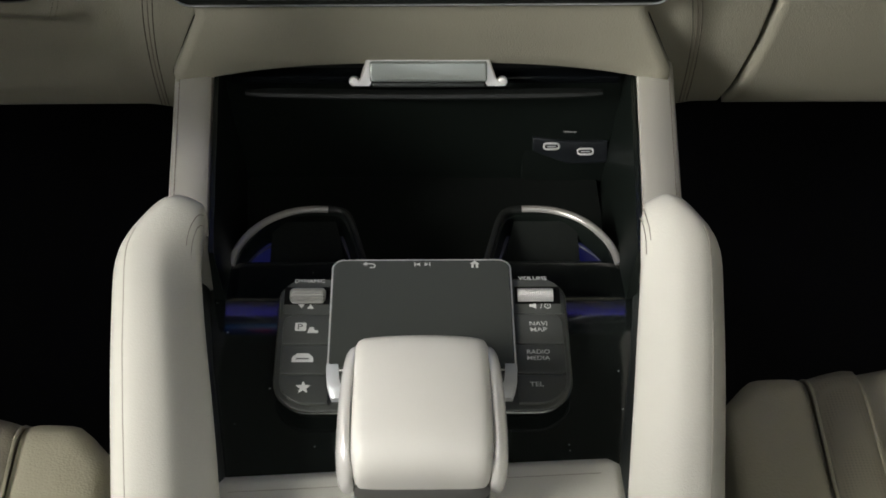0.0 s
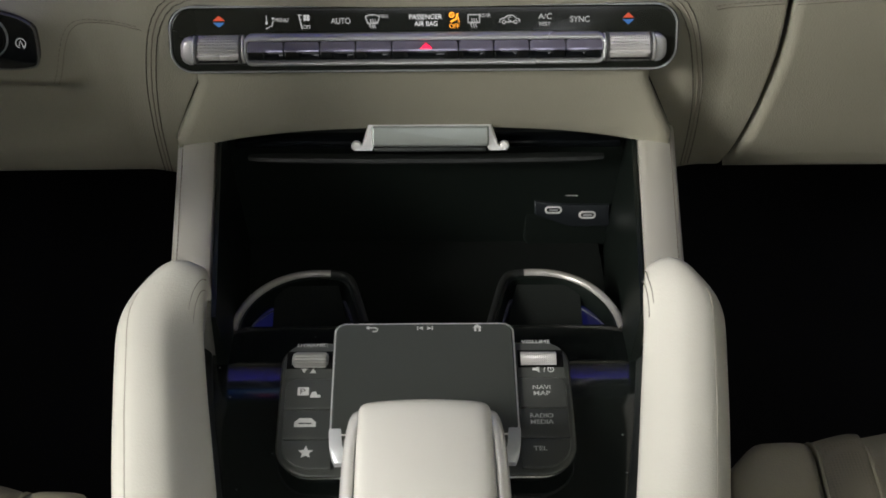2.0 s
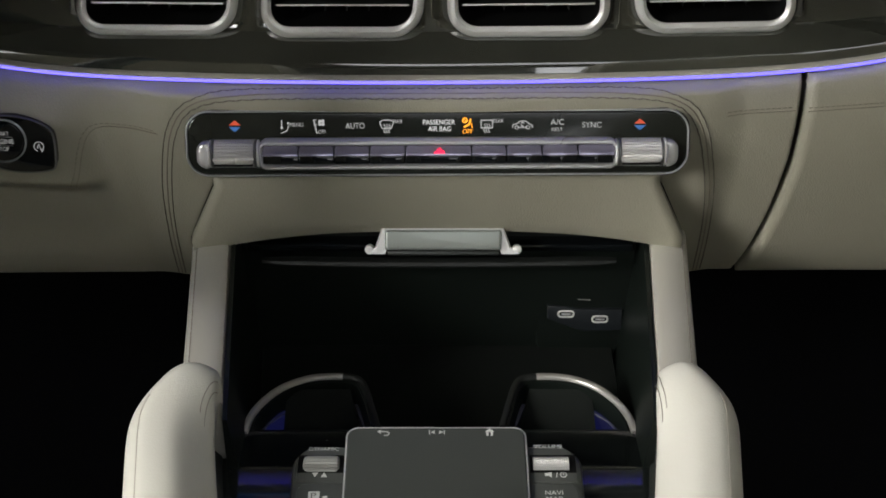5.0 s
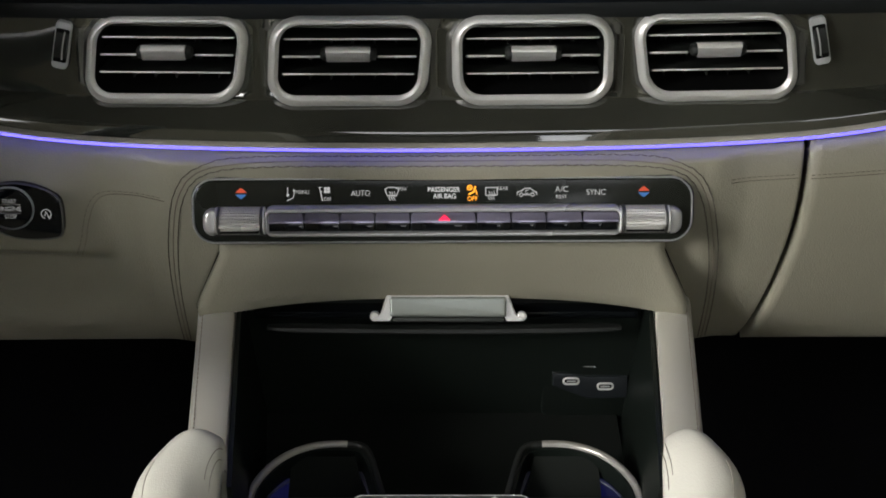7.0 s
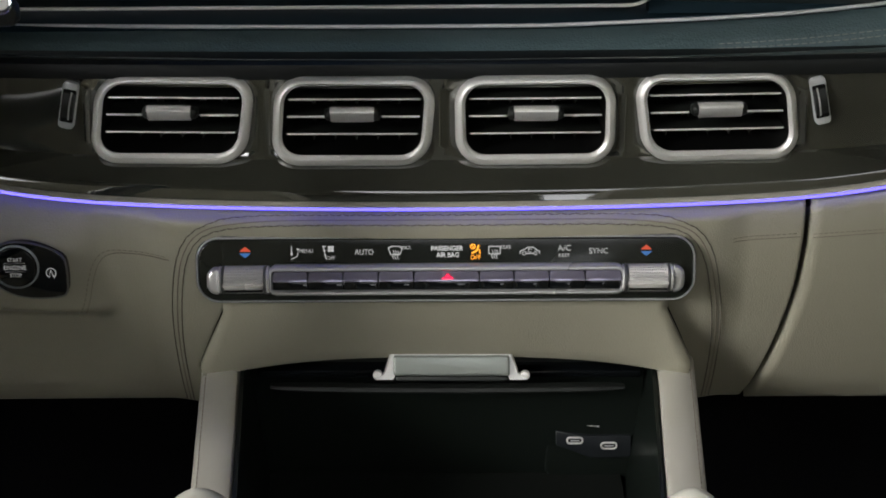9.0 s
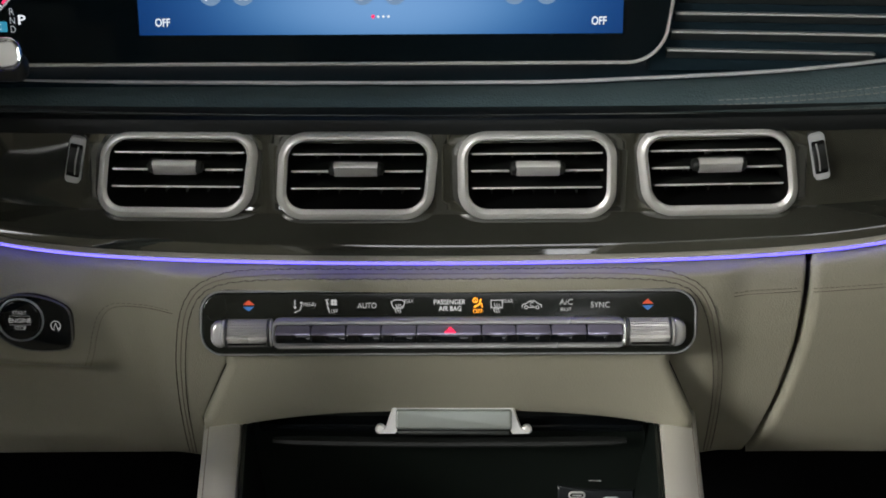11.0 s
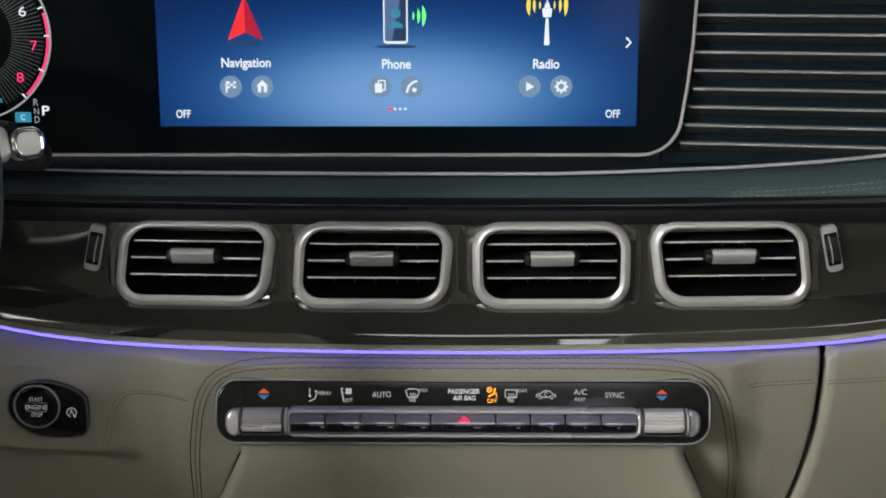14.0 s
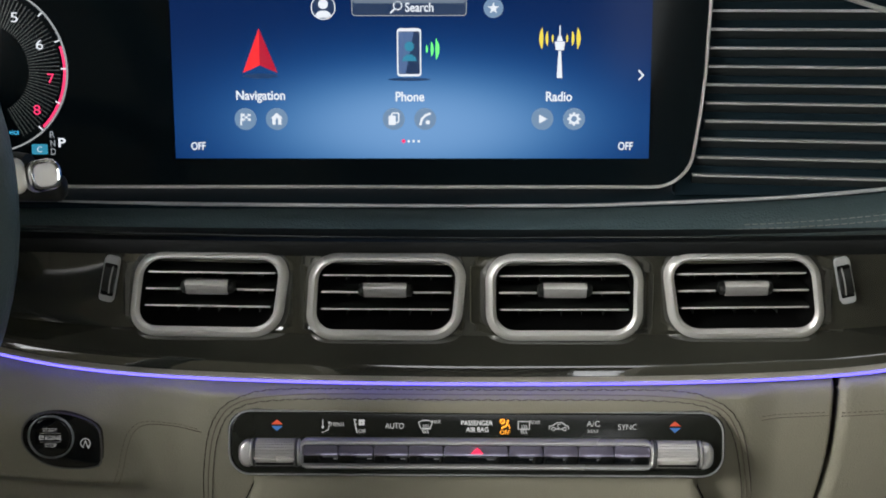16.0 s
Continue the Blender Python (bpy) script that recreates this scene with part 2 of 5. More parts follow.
def prism(bm, outline, z0, z1, bevel=0.0, shrink=None):
    """A slab with that outline, its upper edge rounded."""
    cx = sum(p[0] for p in outline) / len(outline)
    cy = sum(p[1] for p in outline) / len(outline)
    w = max(p[0] for p in outline) - min(p[0] for p in outline)
    h = max(p[1] for p in outline) - min(p[1] for p in outline)

    def lp(z, inset):
        fx, fy = 1 - 2 * inset / w, 1 - 2 * inset / h
        return [(cx + (x - cx) * fx, cy + (y - cy) * fy, z) for x, y in outline]

    loops = [lp(z0, 0)]
    if bevel:
        for i in range(4):
            a = radians(90 * i / 3)
            loops.append(lp(z1 - bevel + bevel * math.sin(a), bevel * (1 - math.cos(a))))
    else:
        loops.append(lp(z1, 0))
    return loft(bm, loops)


def frame_ring(bm, w, h, r, profile, cx=0.0, cy=0.0, skew=0.0, n=6):
    """A closed frame: profile rows are (inset from the outline, height)."""
    loops = []
    for inset, z in profile:
        o = rrect(w - 2 * inset, h - 2 * inset, max(0.0004, r - inset), n, cx, cy, skew)
        loops.append([(x, y, z) for x, y in o])
    return loft(bm, loops, ring=True)


def tube(bm, pts, r, n=8, closed=False, flat=1.0):
    pts = [Vector(p) for p in pts]
    loops = []
    for i, p in enumerate(pts):
        a = pts[i - 1] if i or closed else p
        b = pts[(i + 1) % len(pts)] if i < len(pts) - 1 or closed else p
        d = (b - a).normalized()
        up = Vector((0, 0, 1)) if abs(d.z) < 0.9 else Vector((0, 1, 0))
        s = d.cross(up).normalized()
        u = s.cross(d)
        rr = r(i / (len(pts) - 1)) if callable(r) else r
        loops.append([p + rr * (math.cos(2 * math.pi * k / n) * s + flat * math.sin(2 * math.pi * k / n) * u) for k in range(n)])
    return loft(bm, loops, cap=not closed, ring=closed)


def cylinder_x(bm, x0, x1, cy, cz, r, n=32, ridges=0, depth=0.0, bevel=0.0):
    """A roller that lies along x, with ridges along or round it."""
    def lp(x, rr):
        out = []
        for k in range(n):
            a = 2 * math.pi * k / n
            q = rr - (depth if ridges and k % 2 else 0)
            out.append((x, cy + q * math.cos(a), cz + q * math.sin(a)))
        return out
    if bevel:
        return loft(bm, [lp(x0, r - bevel), lp(x0 + bevel, r), lp(x1 - bevel, r), lp(x1, r - bevel)])
    return loft(bm, [lp(x0, r), lp(x1, r)])


def polyline(bm, pts, width, z, closed=False):
    """A flat raised stroke, for print and icons, 0.15 mm thick."""
    pts = [Vector((p[0], p[1], 0)) for p in pts]
    m = len(pts)
    for i in range(m if closed else m - 1):
        a, b = pts[i], pts[(i + 1) % m]
        d = (b - a).normalized()
        s = Vector((-d.y, d.x, 0)) * width / 2
        a2, b2 = a - d * width * 0.3, b + d * width * 0.3
        loft(bm, [[(q.x, q.y, zz) for q in (a2 + s, a2 - s, b2 - s, b2 + s)] for zz in (z, z + 0.00015)])
    return bm


def poly(bm, pts, z, thick=0.00015):
    loft(bm, [[(x, y, zz) for x, y in pts] for zz in (z, z + thick)])
    return bm


def disc(cx, cy, r, n=24, a0=0, a1=360):
    k = n if a1 - a0 >= 360 else n + 1
    return [(cx + r * math.cos(radians(a0 + (a1 - a0) * i / n)), cy + r * math.sin(radians(a0 + (a1 - a0) * i / n))) for i in range(k)]


def writing(body, name, mat, parent, cx, cy, z, w, h, label="", bold=0.0):
    """A line of letters w wide and h high, centred at (cx, cy) on its parent's face."""
    cu = bpy.data.curves.new("letters", "FONT")
    cu.body = body
    cu.offset = bold
    tmp = bpy.data.objects.new("letters", cu)
    scene.collection.objects.link(tmp)
    dg = bpy.context.evaluated_depsgraph_get()
    me = bpy.data.meshes.new_from_object(tmp.evaluated_get(dg))
    bpy.data.objects.remove(tmp)
    co = np.array([v.co[:] for v in me.vertices])
    lo, hi = co.min(0), co.max(0)
    k = Matrix.Translation((cx, cy, z)) @ Matrix.Diagonal((w / (hi[0] - lo[0]), h / (hi[1] - lo[1]), 1, 1)) @ Matrix.Translation((-(lo[0] + hi[0]) / 2, -(lo[1] + hi[1]) / 2, 0))
    me.transform(k)
    me.materials.append(mat)
    me.name = name
    ob = new(name, me)
    ob.parent = parent
    if label:
        ob["label"] = label
    return ob


def sm(a, b, x):
    t = min(1.0, max(0.0, (x - a) / (b - a)))
    return t * t * (3 - 2 * t)


def lerp_table(rows, x):
    return float(np.interp(x, [r[0] for r in rows], [r[1] for r in rows]))

# ---- cabin ----


def slab(name, cx, cy, cz, sx, sy, sz, mat, label, category):
    ob = part(name, box(bmesh.new(), cx, cy, cz, sx, sy, sz), mat, smooth=0)
    return tagged(ob, label, category, kind="structure")


slab("floor", 0, 0.1, 0.19, 1.7, 2.6, 0.02, CARPET, "black carpet floor of the car's footwells", "floor")
slab("wall_front", 0, 1.41, 0.52, 1.7, 0.02, 0.66, CARPET, "black carpeted bulkhead behind the dashboard", "wall")
def holed_wall(name, axis, at, thick, us, vs, mat, label):
    """An upright wall with one window opening: us and vs give its edges and the opening's along it and upwards."""
    bm = bmesh.new()
    for i in range(3):
        for j in range(3):
            if (i, j) != (1, 1):
                u, v, du, dv = (us[i] + us[i + 1]) / 2, (vs[j] + vs[j + 1]) / 2, us[i + 1] - us[i], vs[j + 1] - vs[j]
                if axis == "x":
                    box(bm, at, u, v, thick, du, dv)
                else:
                    box(bm, u, at, v, du, thick, dv)
    return tagged(part(name, bm, mat, smooth=0), label, "wall", kind="structure")


holed_wall("wall_left", "x", -0.86, 0.02, (-1.2, -0.80, 0.19, 1.4), (0.19, 0.93, 1.40, 1.45), LEATHER, "beige leather door side of the cabin with a window")
# unseen post, added to keep the window's reflection off the left decor lip
slab("window_blocker", -0.86, -0.455, 1.165, 0.02, 0.23, 0.47, HEADLINER, "unseen cloth covered post added to block the side window's reflection", "pillar")
slab("wall_right", 0.86, 0.1, 0.82, 0.02, 2.6, 1.26, LEATHER, "beige leather door side of the cabin", "wall")
holed_wall("wall_rear", "y", -1.21, 0.02, (-0.85, 0.27, 0.54, 0.85), (0.19, 1.06, 1.42, 1.45), TRIMDARK, "dark rear wall of the cabin with a window")
slab("wall_rear_seat", 0, -1.17, 0.46, 1.68, 0.06, 0.54, PALE, "pale leather lower rear wall", "wall")

# unseen headliner; its opening is added to let sky light into the cabin
bm = bmesh.new()
xe, ye = (-0.87, -0.20, 0.84, 0.87), (-1.22, -0.90, -0.05, 1.42)
for i in range(3):
    for j in range(3):
        if (i, j) != (1, 1):
            box(bm, (xe[i] + xe[i + 1]) / 2, (ye[j] + ye[j + 1]) / 2, 1.47, xe[i + 1] - xe[i], ye[j + 1] - ye[j], 0.04)
tagged(part("ceiling", bm, HEADLINER, smooth=0), "unseen grey-beige cloth headliner with an opening added to let in sky light", "ceiling", kind="structure")

# ---- dashboard ----
DASH = Matrix.Translation((0, 0.78, 0.78)) @ pose(0, 0, 0, 0, -0.33, 0) @ Matrix.Translation((0, -0.78, -0.78))
dash = thing("dashboard", DASH, "beige stitched leather dashboard with gloss dark decor panel", "dashboard")


def bow(x):
    """How far the dashboard curves away from the middle."""
    return 0.18 * x * x


def up(x):
    return 0.05 * x * x


def rise(x):
    """The light strip and its ledge stay level in the middle and sweep up towards the doors."""
    q = min(abs(x), 0.28)
    return 0.015 * q * q + 16.8 * q ** 6 + 0.178 * (abs(x) - q)


POD_X, POD_Z = -0.2225, 0.662


def rounded(x, y, hw, hh, r):
    """How far a place lies outside a rectangle with round corners."""
    qx, qy = abs(x) - hw + r, abs(y) - hh + r
    return math.hypot(max(qx, 0.0), max(qy, 0.0)) + min(max(qx, qy), 0.0) - r


def lift(x, z):
    """How the leather's lines rise at the top and sag at the bottom towards the sides."""
    return up(x) * sm(0.64, 0.72, z) + (rise(x) - up(x)) * sm(0.722, 0.739, z) - 0.13 * x * x * sm(0.66, 0.60, z)


def fascia_y(x, z):
    y = lerp_table([(0.577, 0.800), (0.583, 0.7920), (0.597, 0.7845), (0.612, 0.7775), (0.63, 0.7705), (0.645, 0.7657), (0.66, 0.7618), (0.675, 0.7588), (0.69, 0.7564), (0.70, 0.7553), (0.715, 0.7549), (0.728, 0.7555), (0.7335, 0.7565), (0.7370, 0.7590), (0.7385, 0.7620), (0.741, 0.770)], z)
    y -= 0.005 * sm(0.188, 0.160, abs(x)) * sm(0.738, 0.732, z)
    d = rounded(x - 0.0005, z - 0.7055, 0.1490, 0.0185, 0.0140)
    y += 0.016 * sm(0.0, -0.003, d)
    y -= 0.013 * sm(POD_X + 0.016, POD_X - 0.016, x - 0.006 * sm(0.70, 0.668, z)) * sm(POD_Z - 0.007, POD_Z + 0.011, z) * sm(0.741, 0.708, z)
    y += 0.006 * sm(-0.19, -0.235, x) * sm(POD_Z + 0.01, POD_Z - 0.01, z) * sm(0.60, 0.63, z)
    return y + bow(x)


def flap_half(z):
    return 0.137 + max(0.0, 0.673 - max(z, 0.624)) * 0.44


def gap_x(z):
    """The slanting gap at the glovebox door."""
    return lerp_table([(0.58, 0.2010), (0.6013, 0.2065), (0.62, 0.2103), (0.64, 0.2145), (0.66, 0.2175), (0.68, 0.2198), (0.70, 0.2206), (0.715, 0.2209), (0.75, 0.2207)], z)


def skin(x0, x1, zs, nx, yf):
    b = bmesh.new()
    rows = []
    for z in zs:
        a, c = x0(z), x1(z)
        rows.append([b.verts.new((a + (c - a) * i / nx, yf(a + (c - a) * i / nx, z), z + lift(a + (c - a) * i / nx, z))) for i in range(nx + 1)])
    for r, q in zip(rows, rows[1:]):
        for i in range(nx):
            b.faces.new((r[i], r[i + 1], q[i + 1], q[i]))
    return b


def thicken(ob, t):
    k = ob.modifiers.new("thickness", "SOLIDIFY")
    k.thickness, k.offset = t, -1
    return ob


ZS = [0.579 + 0.162 * i / 100 for i in range(101)]
NL, NC, NR = 170, 90, 48
bm = bmesh.new()
rows = []
for z in ZS:
    h = flap_half(z)
    xs = [-0.62 + (0.62 - h) * (i / NL) ** 0.8 for i in range(NL + 1)]
    if z >= 0.690:
        xs += [-h + 2 * h * i / NC for i in range(1, NC)]
    g = gap_x(z) - 0.0024
    xs += [h + (g - h) * i / NR for i in range(NR + 1)]
    rows.append([bm.verts.new((x, fascia_y(x, z), z + lift(x, z))) for x in xs])
for r, q in zip(rows, rows[1:]):
    whole = len(r) > NL + NR + 10
    if len(r) == len(q):
        for i in range(len(r) - 1):
            if whole or i != NL:
                bm.faces.new((r[i], r[i + 1], q[i + 1], q[i]))
    else:
        k = len(q) - len(r)
        for i in range(len(r) - 1):
            if i < NL:
                bm.faces.new((r[i], r[i + 1], q[i + 1], q[i]))
            elif i > NL:
                bm.faces.new((r[i], r[i + 1], q[k + i + 1], q[k + i]))
thicken(part("fascia", bm, LEATHER, dash, "beige leather fascia with twin dark stitching", smooth=60), 0.014)

thicken(part("glovebox_door", skin(lambda z: gap_x(z) + 0.0020, lambda z: 0.66, ZS, 60, lambda x, z: fascia_y(x, z) - 0.002), LEATHER, dash, "beige leather glovebox door", smooth=60), 0.014)

# dark backing seen in the gap and under the fascia
bm = box(bmesh.new(), 0, 0.93, 0.685, 1.3, 0.26, 0.10, 0.01)
part("dash_core", bm, DEEP, dash, "black core of the dashboard")


def flap_y(x, z):
    return lerp_table([(0.61, 0.790), (0.620, 0.782), (0.632, 0.7720), (0.66, 0.7610), (0.690, 0.7515), (0.70, 0.751)], z) + bow(x)


FZ = [0.6312 + 0.0638 * i / 16 for i in range(17)]


def flap_skin():
    """The flap curves forward at its lower corners and rests on the console's rails."""
    b = bmesh.new()
    rows = []
    for k, z in enumerate(FZ):
        h = flap_half(z) - 0.0004
        low_ = (1 - k / 16) ** 1.4
        row = []
        for i in range(41):
            e = abs(i / 20 - 1)
            x = h * (i / 20 - 1)
            dy = low_ * (0.0065 + 0.0165 * e ** 2.6)
            y = flap_y(x, z) - dy
            x = flap_half(z - 0.55 * dy) * (i / 20 - 1)
            row.append(b.verts.new((x * (y - 0.009) / (fascia_y(x, z) - 0.009) * 0.997, y, z + low_ * (0.0086 - 0.0086 * e ** 3))))
        rows.append(row)
    low = [b.verts.new((v.co.x, v.co.y + 0.006, v.co.z - 0.0016)) for v in rows[0]]
    rows.insert(0, low)
    for r, q in zip(rows, rows[1:]):
        for i in range(40):
            b.faces.new((r[i], r[i + 1], q[i + 1], q[i]))
    return b


for s in (-1, 1):
    part("gap_line", tube(bmesh.new(), [(s * (flap_half(z) + 0.0002), fascia_y(s * (flap_half(z) + 0.0006), z) - 0.0004, z + lift(flap_half(z), z)) for z in np.linspace(0.622, 0.6855, 24)], 0.0008, 6), DEEP, dash, "dark gap beside the flap")
thicken(part("lower_flap", flap_skin(), LEATHER, dash, "beige leather flap under the controls", smooth=50), 0.008)

# the gloss panel that carries the vents: a profile drawn along the dashboard
FACE_Y, FACE_Z = 0.7811, 0.7890
DECOR_PROFILE = [(0.830, 0.8190), (0.7900, 0.8235), (0.7860, 0.8235), (0.7848, 0.8200), (0.7836, 0.8080), (0.7829, 0.8020), (0.7820, 0.7904), (0.7811, 0.7797), (0.7804, 0.7720), (0.77985, 0.7662), (0.7795, 0.7632), (0.7740, 0.7588), (0.7700, 0.7557), (0.7664, 0.7530), (0.7646, 0.7519), (0.7633, 0.7509), (0.76240, 0.7492), (0.7611, 0.7458), (0.7597, 0.7420), (0.7640, 0.7375), (0.83, 0.737)]
VENTS = (-0.1635, -0.0544, 0.0545, 0.1640)
SKEWS = (0.170, 0.095, -0.015, -0.155)
HOLE = 0.0432
XS = [-0.62 + 1.28 * i / 100 for i in range(101)]
columns = [(x, 0.0) for x in XS if all(abs(x - c) > HOLE + 0.005 for c in VENTS)]
columns = sorted(columns + [(c + k, sk) for c, sk in zip(VENTS, SKEWS) for k in (-HOLE, HOLE)])
bm = bmesh.new()
grid = []
for x, sk in columns:
    row = []
    for y, z in DECOR_PROFILE:
        q = x + sk * max(-0.022, min(0.022, z - FACE_Z))
        row.append(bm.verts.new((q, y + bow(q), z + rise(q) * sm(0.775, 0.748, z))))
    grid.append(row)
for a, b, (xa, _), (xb, _) in zip(grid, grid[1:], columns, columns[1:]):
    inside = any(abs((xa + xb) / 2 - c) < HOLE for c in VENTS)
    for k in range(len(DECOR_PROFILE) - 1):
        if not (inside and 4 <= k <= 8):
            bm.faces.new((a[k], a[k + 1], b[k + 1], b[k]))
thicken(part("decor_panel", bm, DECOR, dash, "gloss dark brown decor panel with four vent openings", smooth=40), 0.003)


def blue_line(x):
    return 0.7545 + bow(x), 0.7424 + rise(x)


pts = [(x, *blue_line(x)) for x in XS]
part("light_strip", tube(bmesh.new(), [(x, y, z - 0.0002) for x, y, z in pts], 0.0009, 8), BLUE, dash, "thin glowing violet-blue light strip")
ledge = [(0.0012, -0.0010), (0.0012, 0.0009), (-0.0006, 0.0011), (-0.0004, 0.0019), (0.0014, 0.0026), (0.0032, 0.0028), (0.0060, 0.0018), (0.0140, 0.0005), (0.0140, -0.0030), (0.0040, -0.0030)]
part("edge_strip", loft(bmesh.new(), [[(x, y + dy, z + dz) for dy, dz in ledge] for x, y, z in pts]), LEDGE, dash, "pale satin ledge above the light", smooth=50)

part("dash_top", box(bmesh.new(), 0, 1.145, 0.835, 1.69, 0.51, 0.05, 0.01), PAD, dash, "dark leather dashboard top")

# upper pad, with its silver line and the shelf under the display


def line_z(x):
    return 0.8309 + 0.20 * max(0.0, x - 0.06) ** 2 + 0.020 * max(0.0, x - 0.06)


loops = []
for x in XS:
    d = line_z(x) - 0.8309
    b = bow(x) * 0.5
    prof = [(0.870, 0.832 + d), (0.829, 0.8285 + d), (0.8235, 0.8285 + d), (0.818, 0.8275 + d * 0.9), (0.811, 0.8250 + d * 0.7), (0.8055, 0.8205 + d * 0.3), (0.8065, 0.8165), (0.85, 0.8150), (0.870, 0.820)]
    loops.append([(x, y + b, z) for y, z in prof])
part("upper_pad", loft(bmesh.new(), loops), PAD, dash, "dark blue-black leather pad", smooth=50)
# added black strip: the pad's shade over the decor panel, built as a shape
loops = [[(x, y + bow(x) * 0.5, z) for y, z in ((0.8046, 0.8228), (0.7870, 0.8236), (0.7842, 0.8226), (0.7830, 0.8200), (0.7828, 0.8140), (0.7900, 0.8120), (0.8120, 0.8150), (0.8120, 0.8215))] for x in XS]
part("pad_shade_strip", loft(bmesh.new(), loops), PAD_SHADE, dash, "black strip standing in for the shade under the pad")
part("silver_line", tube(bmesh.new(), [(x, 0.8262 + bow(x) * 0.5 - 0.006 * sm(0.10, 0.24, x), line_z(x) + 0.0006) for x in XS], 0.0013, 8), SILVER_PAINT, dash, "thin satin silver trim line")
loops = []
for x in XS:
    d = line_z(x) - 0.8309
    loops.append([(x, y, z + d) for y, z in ((0.829, 0.8285), (0.829, 0.831), (0.842, 0.836), (0.90, 0.840), (0.90, 0.825))])
part("display_shelf", loft(bmesh.new(), loops), SHELF, dash, "dark shelf below the display")

# seams and stitching on the leather


def stitches(bm, pts, length, gap, r, zigzag=0.0):
    """Short threads along a line of points."""
    pts = [Vector(p) for p in pts]
    ds = [0.0]
    for a, b in zip(pts, pts[1:]):
        ds.append(ds[-1] + (b - a).length)
    arr = np.array([p[:] for p in pts])

    def at(d):
        return Vector([float(np.interp(d, ds, arr[:, k])) for k in range(3)])
    d, k = 0.0, 0
    while d + length < ds[-1]:
        a, b = at(d), at(d + length)
        side = Vector((0, 0, zigzag if k % 2 else -zigzag))
        tube(bm, [a - side, (a + b) / 2 + Vector((0, -r * 0.5, 0)), b + side], r, 4)
        d += length + gap
        k += 1
    return bm


def on_fascia(x, z, out=0.0006):
    return (x, fascia_y(x, z) - out, z + lift(x, z))


def smooth_line(pts, rounds=3):
    for _ in range(rounds):
        out = [pts[0]]
        for a, b in zip(pts, pts[1:]):
            out += [tuple(0.75 * p + 0.25 * q for p, q in zip(a, b)), tuple(0.25 * p + 0.75 * q for p, q in zip(a, b))]
        pts = out + [pts[-1]]
    return pts


def surround(f):
    """A line of stitching up one side of the controls, across and down the other; f goes from the outer to the inner line."""
    outer = [(0.1770, 0.5827), (0.1763, 0.6041), (0.1755, 0.6316), (0.1732, 0.6650), (0.1685, 0.6900), (0.1631, 0.7111), (0.1544, 0.7255), (0.1403, 0.7332), (0.1237, 0.7350), (0.0900, 0.7358), (0.0, 0.7360)]
    inner = [(0.1720, 0.5842), (0.1709, 0.6055), (0.1700, 0.6375), (0.1667, 0.6664), (0.1625, 0.6890), (0.1584, 0.7056), (0.1513, 0.7195), (0.1406, 0.7268), (0.1234, 0.7304), (0.0900, 0.7322), (0.0, 0.7324)]
    half = [(a[0] + (b[0] - a[0]) * f, a[1] + (b[1] - a[1]) * f) for a, b in zip(outer, inner)]
    half = [(x, z + 0.0009 * sm(0.70, 0.73, z)) for x, z in half]
    pts = [(0.0022 * sm(0.10, 0.16, x) * sm(0.72, 0.64, z) - x, z) for x, z in half] + [(x, z) for x, z in reversed(half[:-1])]
    return [on_fascia(x, z) for x, z in smooth_line(pts, 3)]


for f in (0.0, 1.0):
    part("stitching", stitches(bmesh.new(), surround(f), 0.0034, 0.0007, 0.00035, 0.00036), THREAD, dash, "dark twin stitching round the controls")
part("seam", tube(bmesh.new(), [(x, y + 0.0003, z) for x, y, z in surround(0.5)], 0.0004, 5), THREAD_BEIGE, dash, "fine seam between the stitching")
pts = [on_fascia(x, 0.7180) for x in np.linspace(0.175, 0.217, 12)]
part("stitching", stitches(bmesh.new(), pts, 0.0022, 0.0012, 0.0003), THREAD_BEIGE, dash, "beige stitching")
part("seam", tube(bmesh.new(), [(x, y + 0.0003, z - 0.0026) for x, y, z in pts], 0.0003, 5), THREAD_BEIGE, dash)
pts = [(x, fascia_y(x, 0.7180) - 0.0026, 0.7180 + lift(x, 0.718)) for x in np.linspace(0.224, 0.50, 50)]
part("stitching", stitches(bmesh.new(), pts, 0.0022, 0.0012, 0.0003), THREAD_BEIGE, dash, "beige stitching")
part("seam", tube(bmesh.new(), [(x, y + 0.0003, z - 0.0026) for x, y, z in pts], 0.0003, 5), THREAD_BEIGE, dash)
line = smooth_line([(-0.171, 0.7085), (-0.190, 0.7100), (-0.206, 0.7105), (-0.2150, 0.7050), (-0.2200, 0.692), (-0.2229, 0.6782), (-0.2275, 0.668)], 3)
pts = [on_fascia(x, z) for x, z in line]
part("stitching", stitches(bmesh.new(), pts, 0.0022, 0.0013, 0.0003), THREAD_BEIGE, dash, "beige stitching round the button pod")
part("seam", tube(bmesh.new(), [on_fascia(x + 0.0022, z - 0.0022, 0.0002) for x, z in line], 0.0003, 5), THREAD_BEIGE, dash)


def pad_point(x, f):
    """A place on the pad: f from its lower edge up to the silver line."""
    d = line_z(x) - 0.8309
    y = 0.8055 + (0.8215 - 0.8055) * f
    z = float(np.interp(y, [0.8055, 0.811, 0.818, 0.8235], [0.8205 + d * 0.3, 0.8250 + d * 0.7, 0.8275 + d * 0.9, 0.8285 + d]))
    return (x, y + bow(x) * 0.5, z + 0.0004)


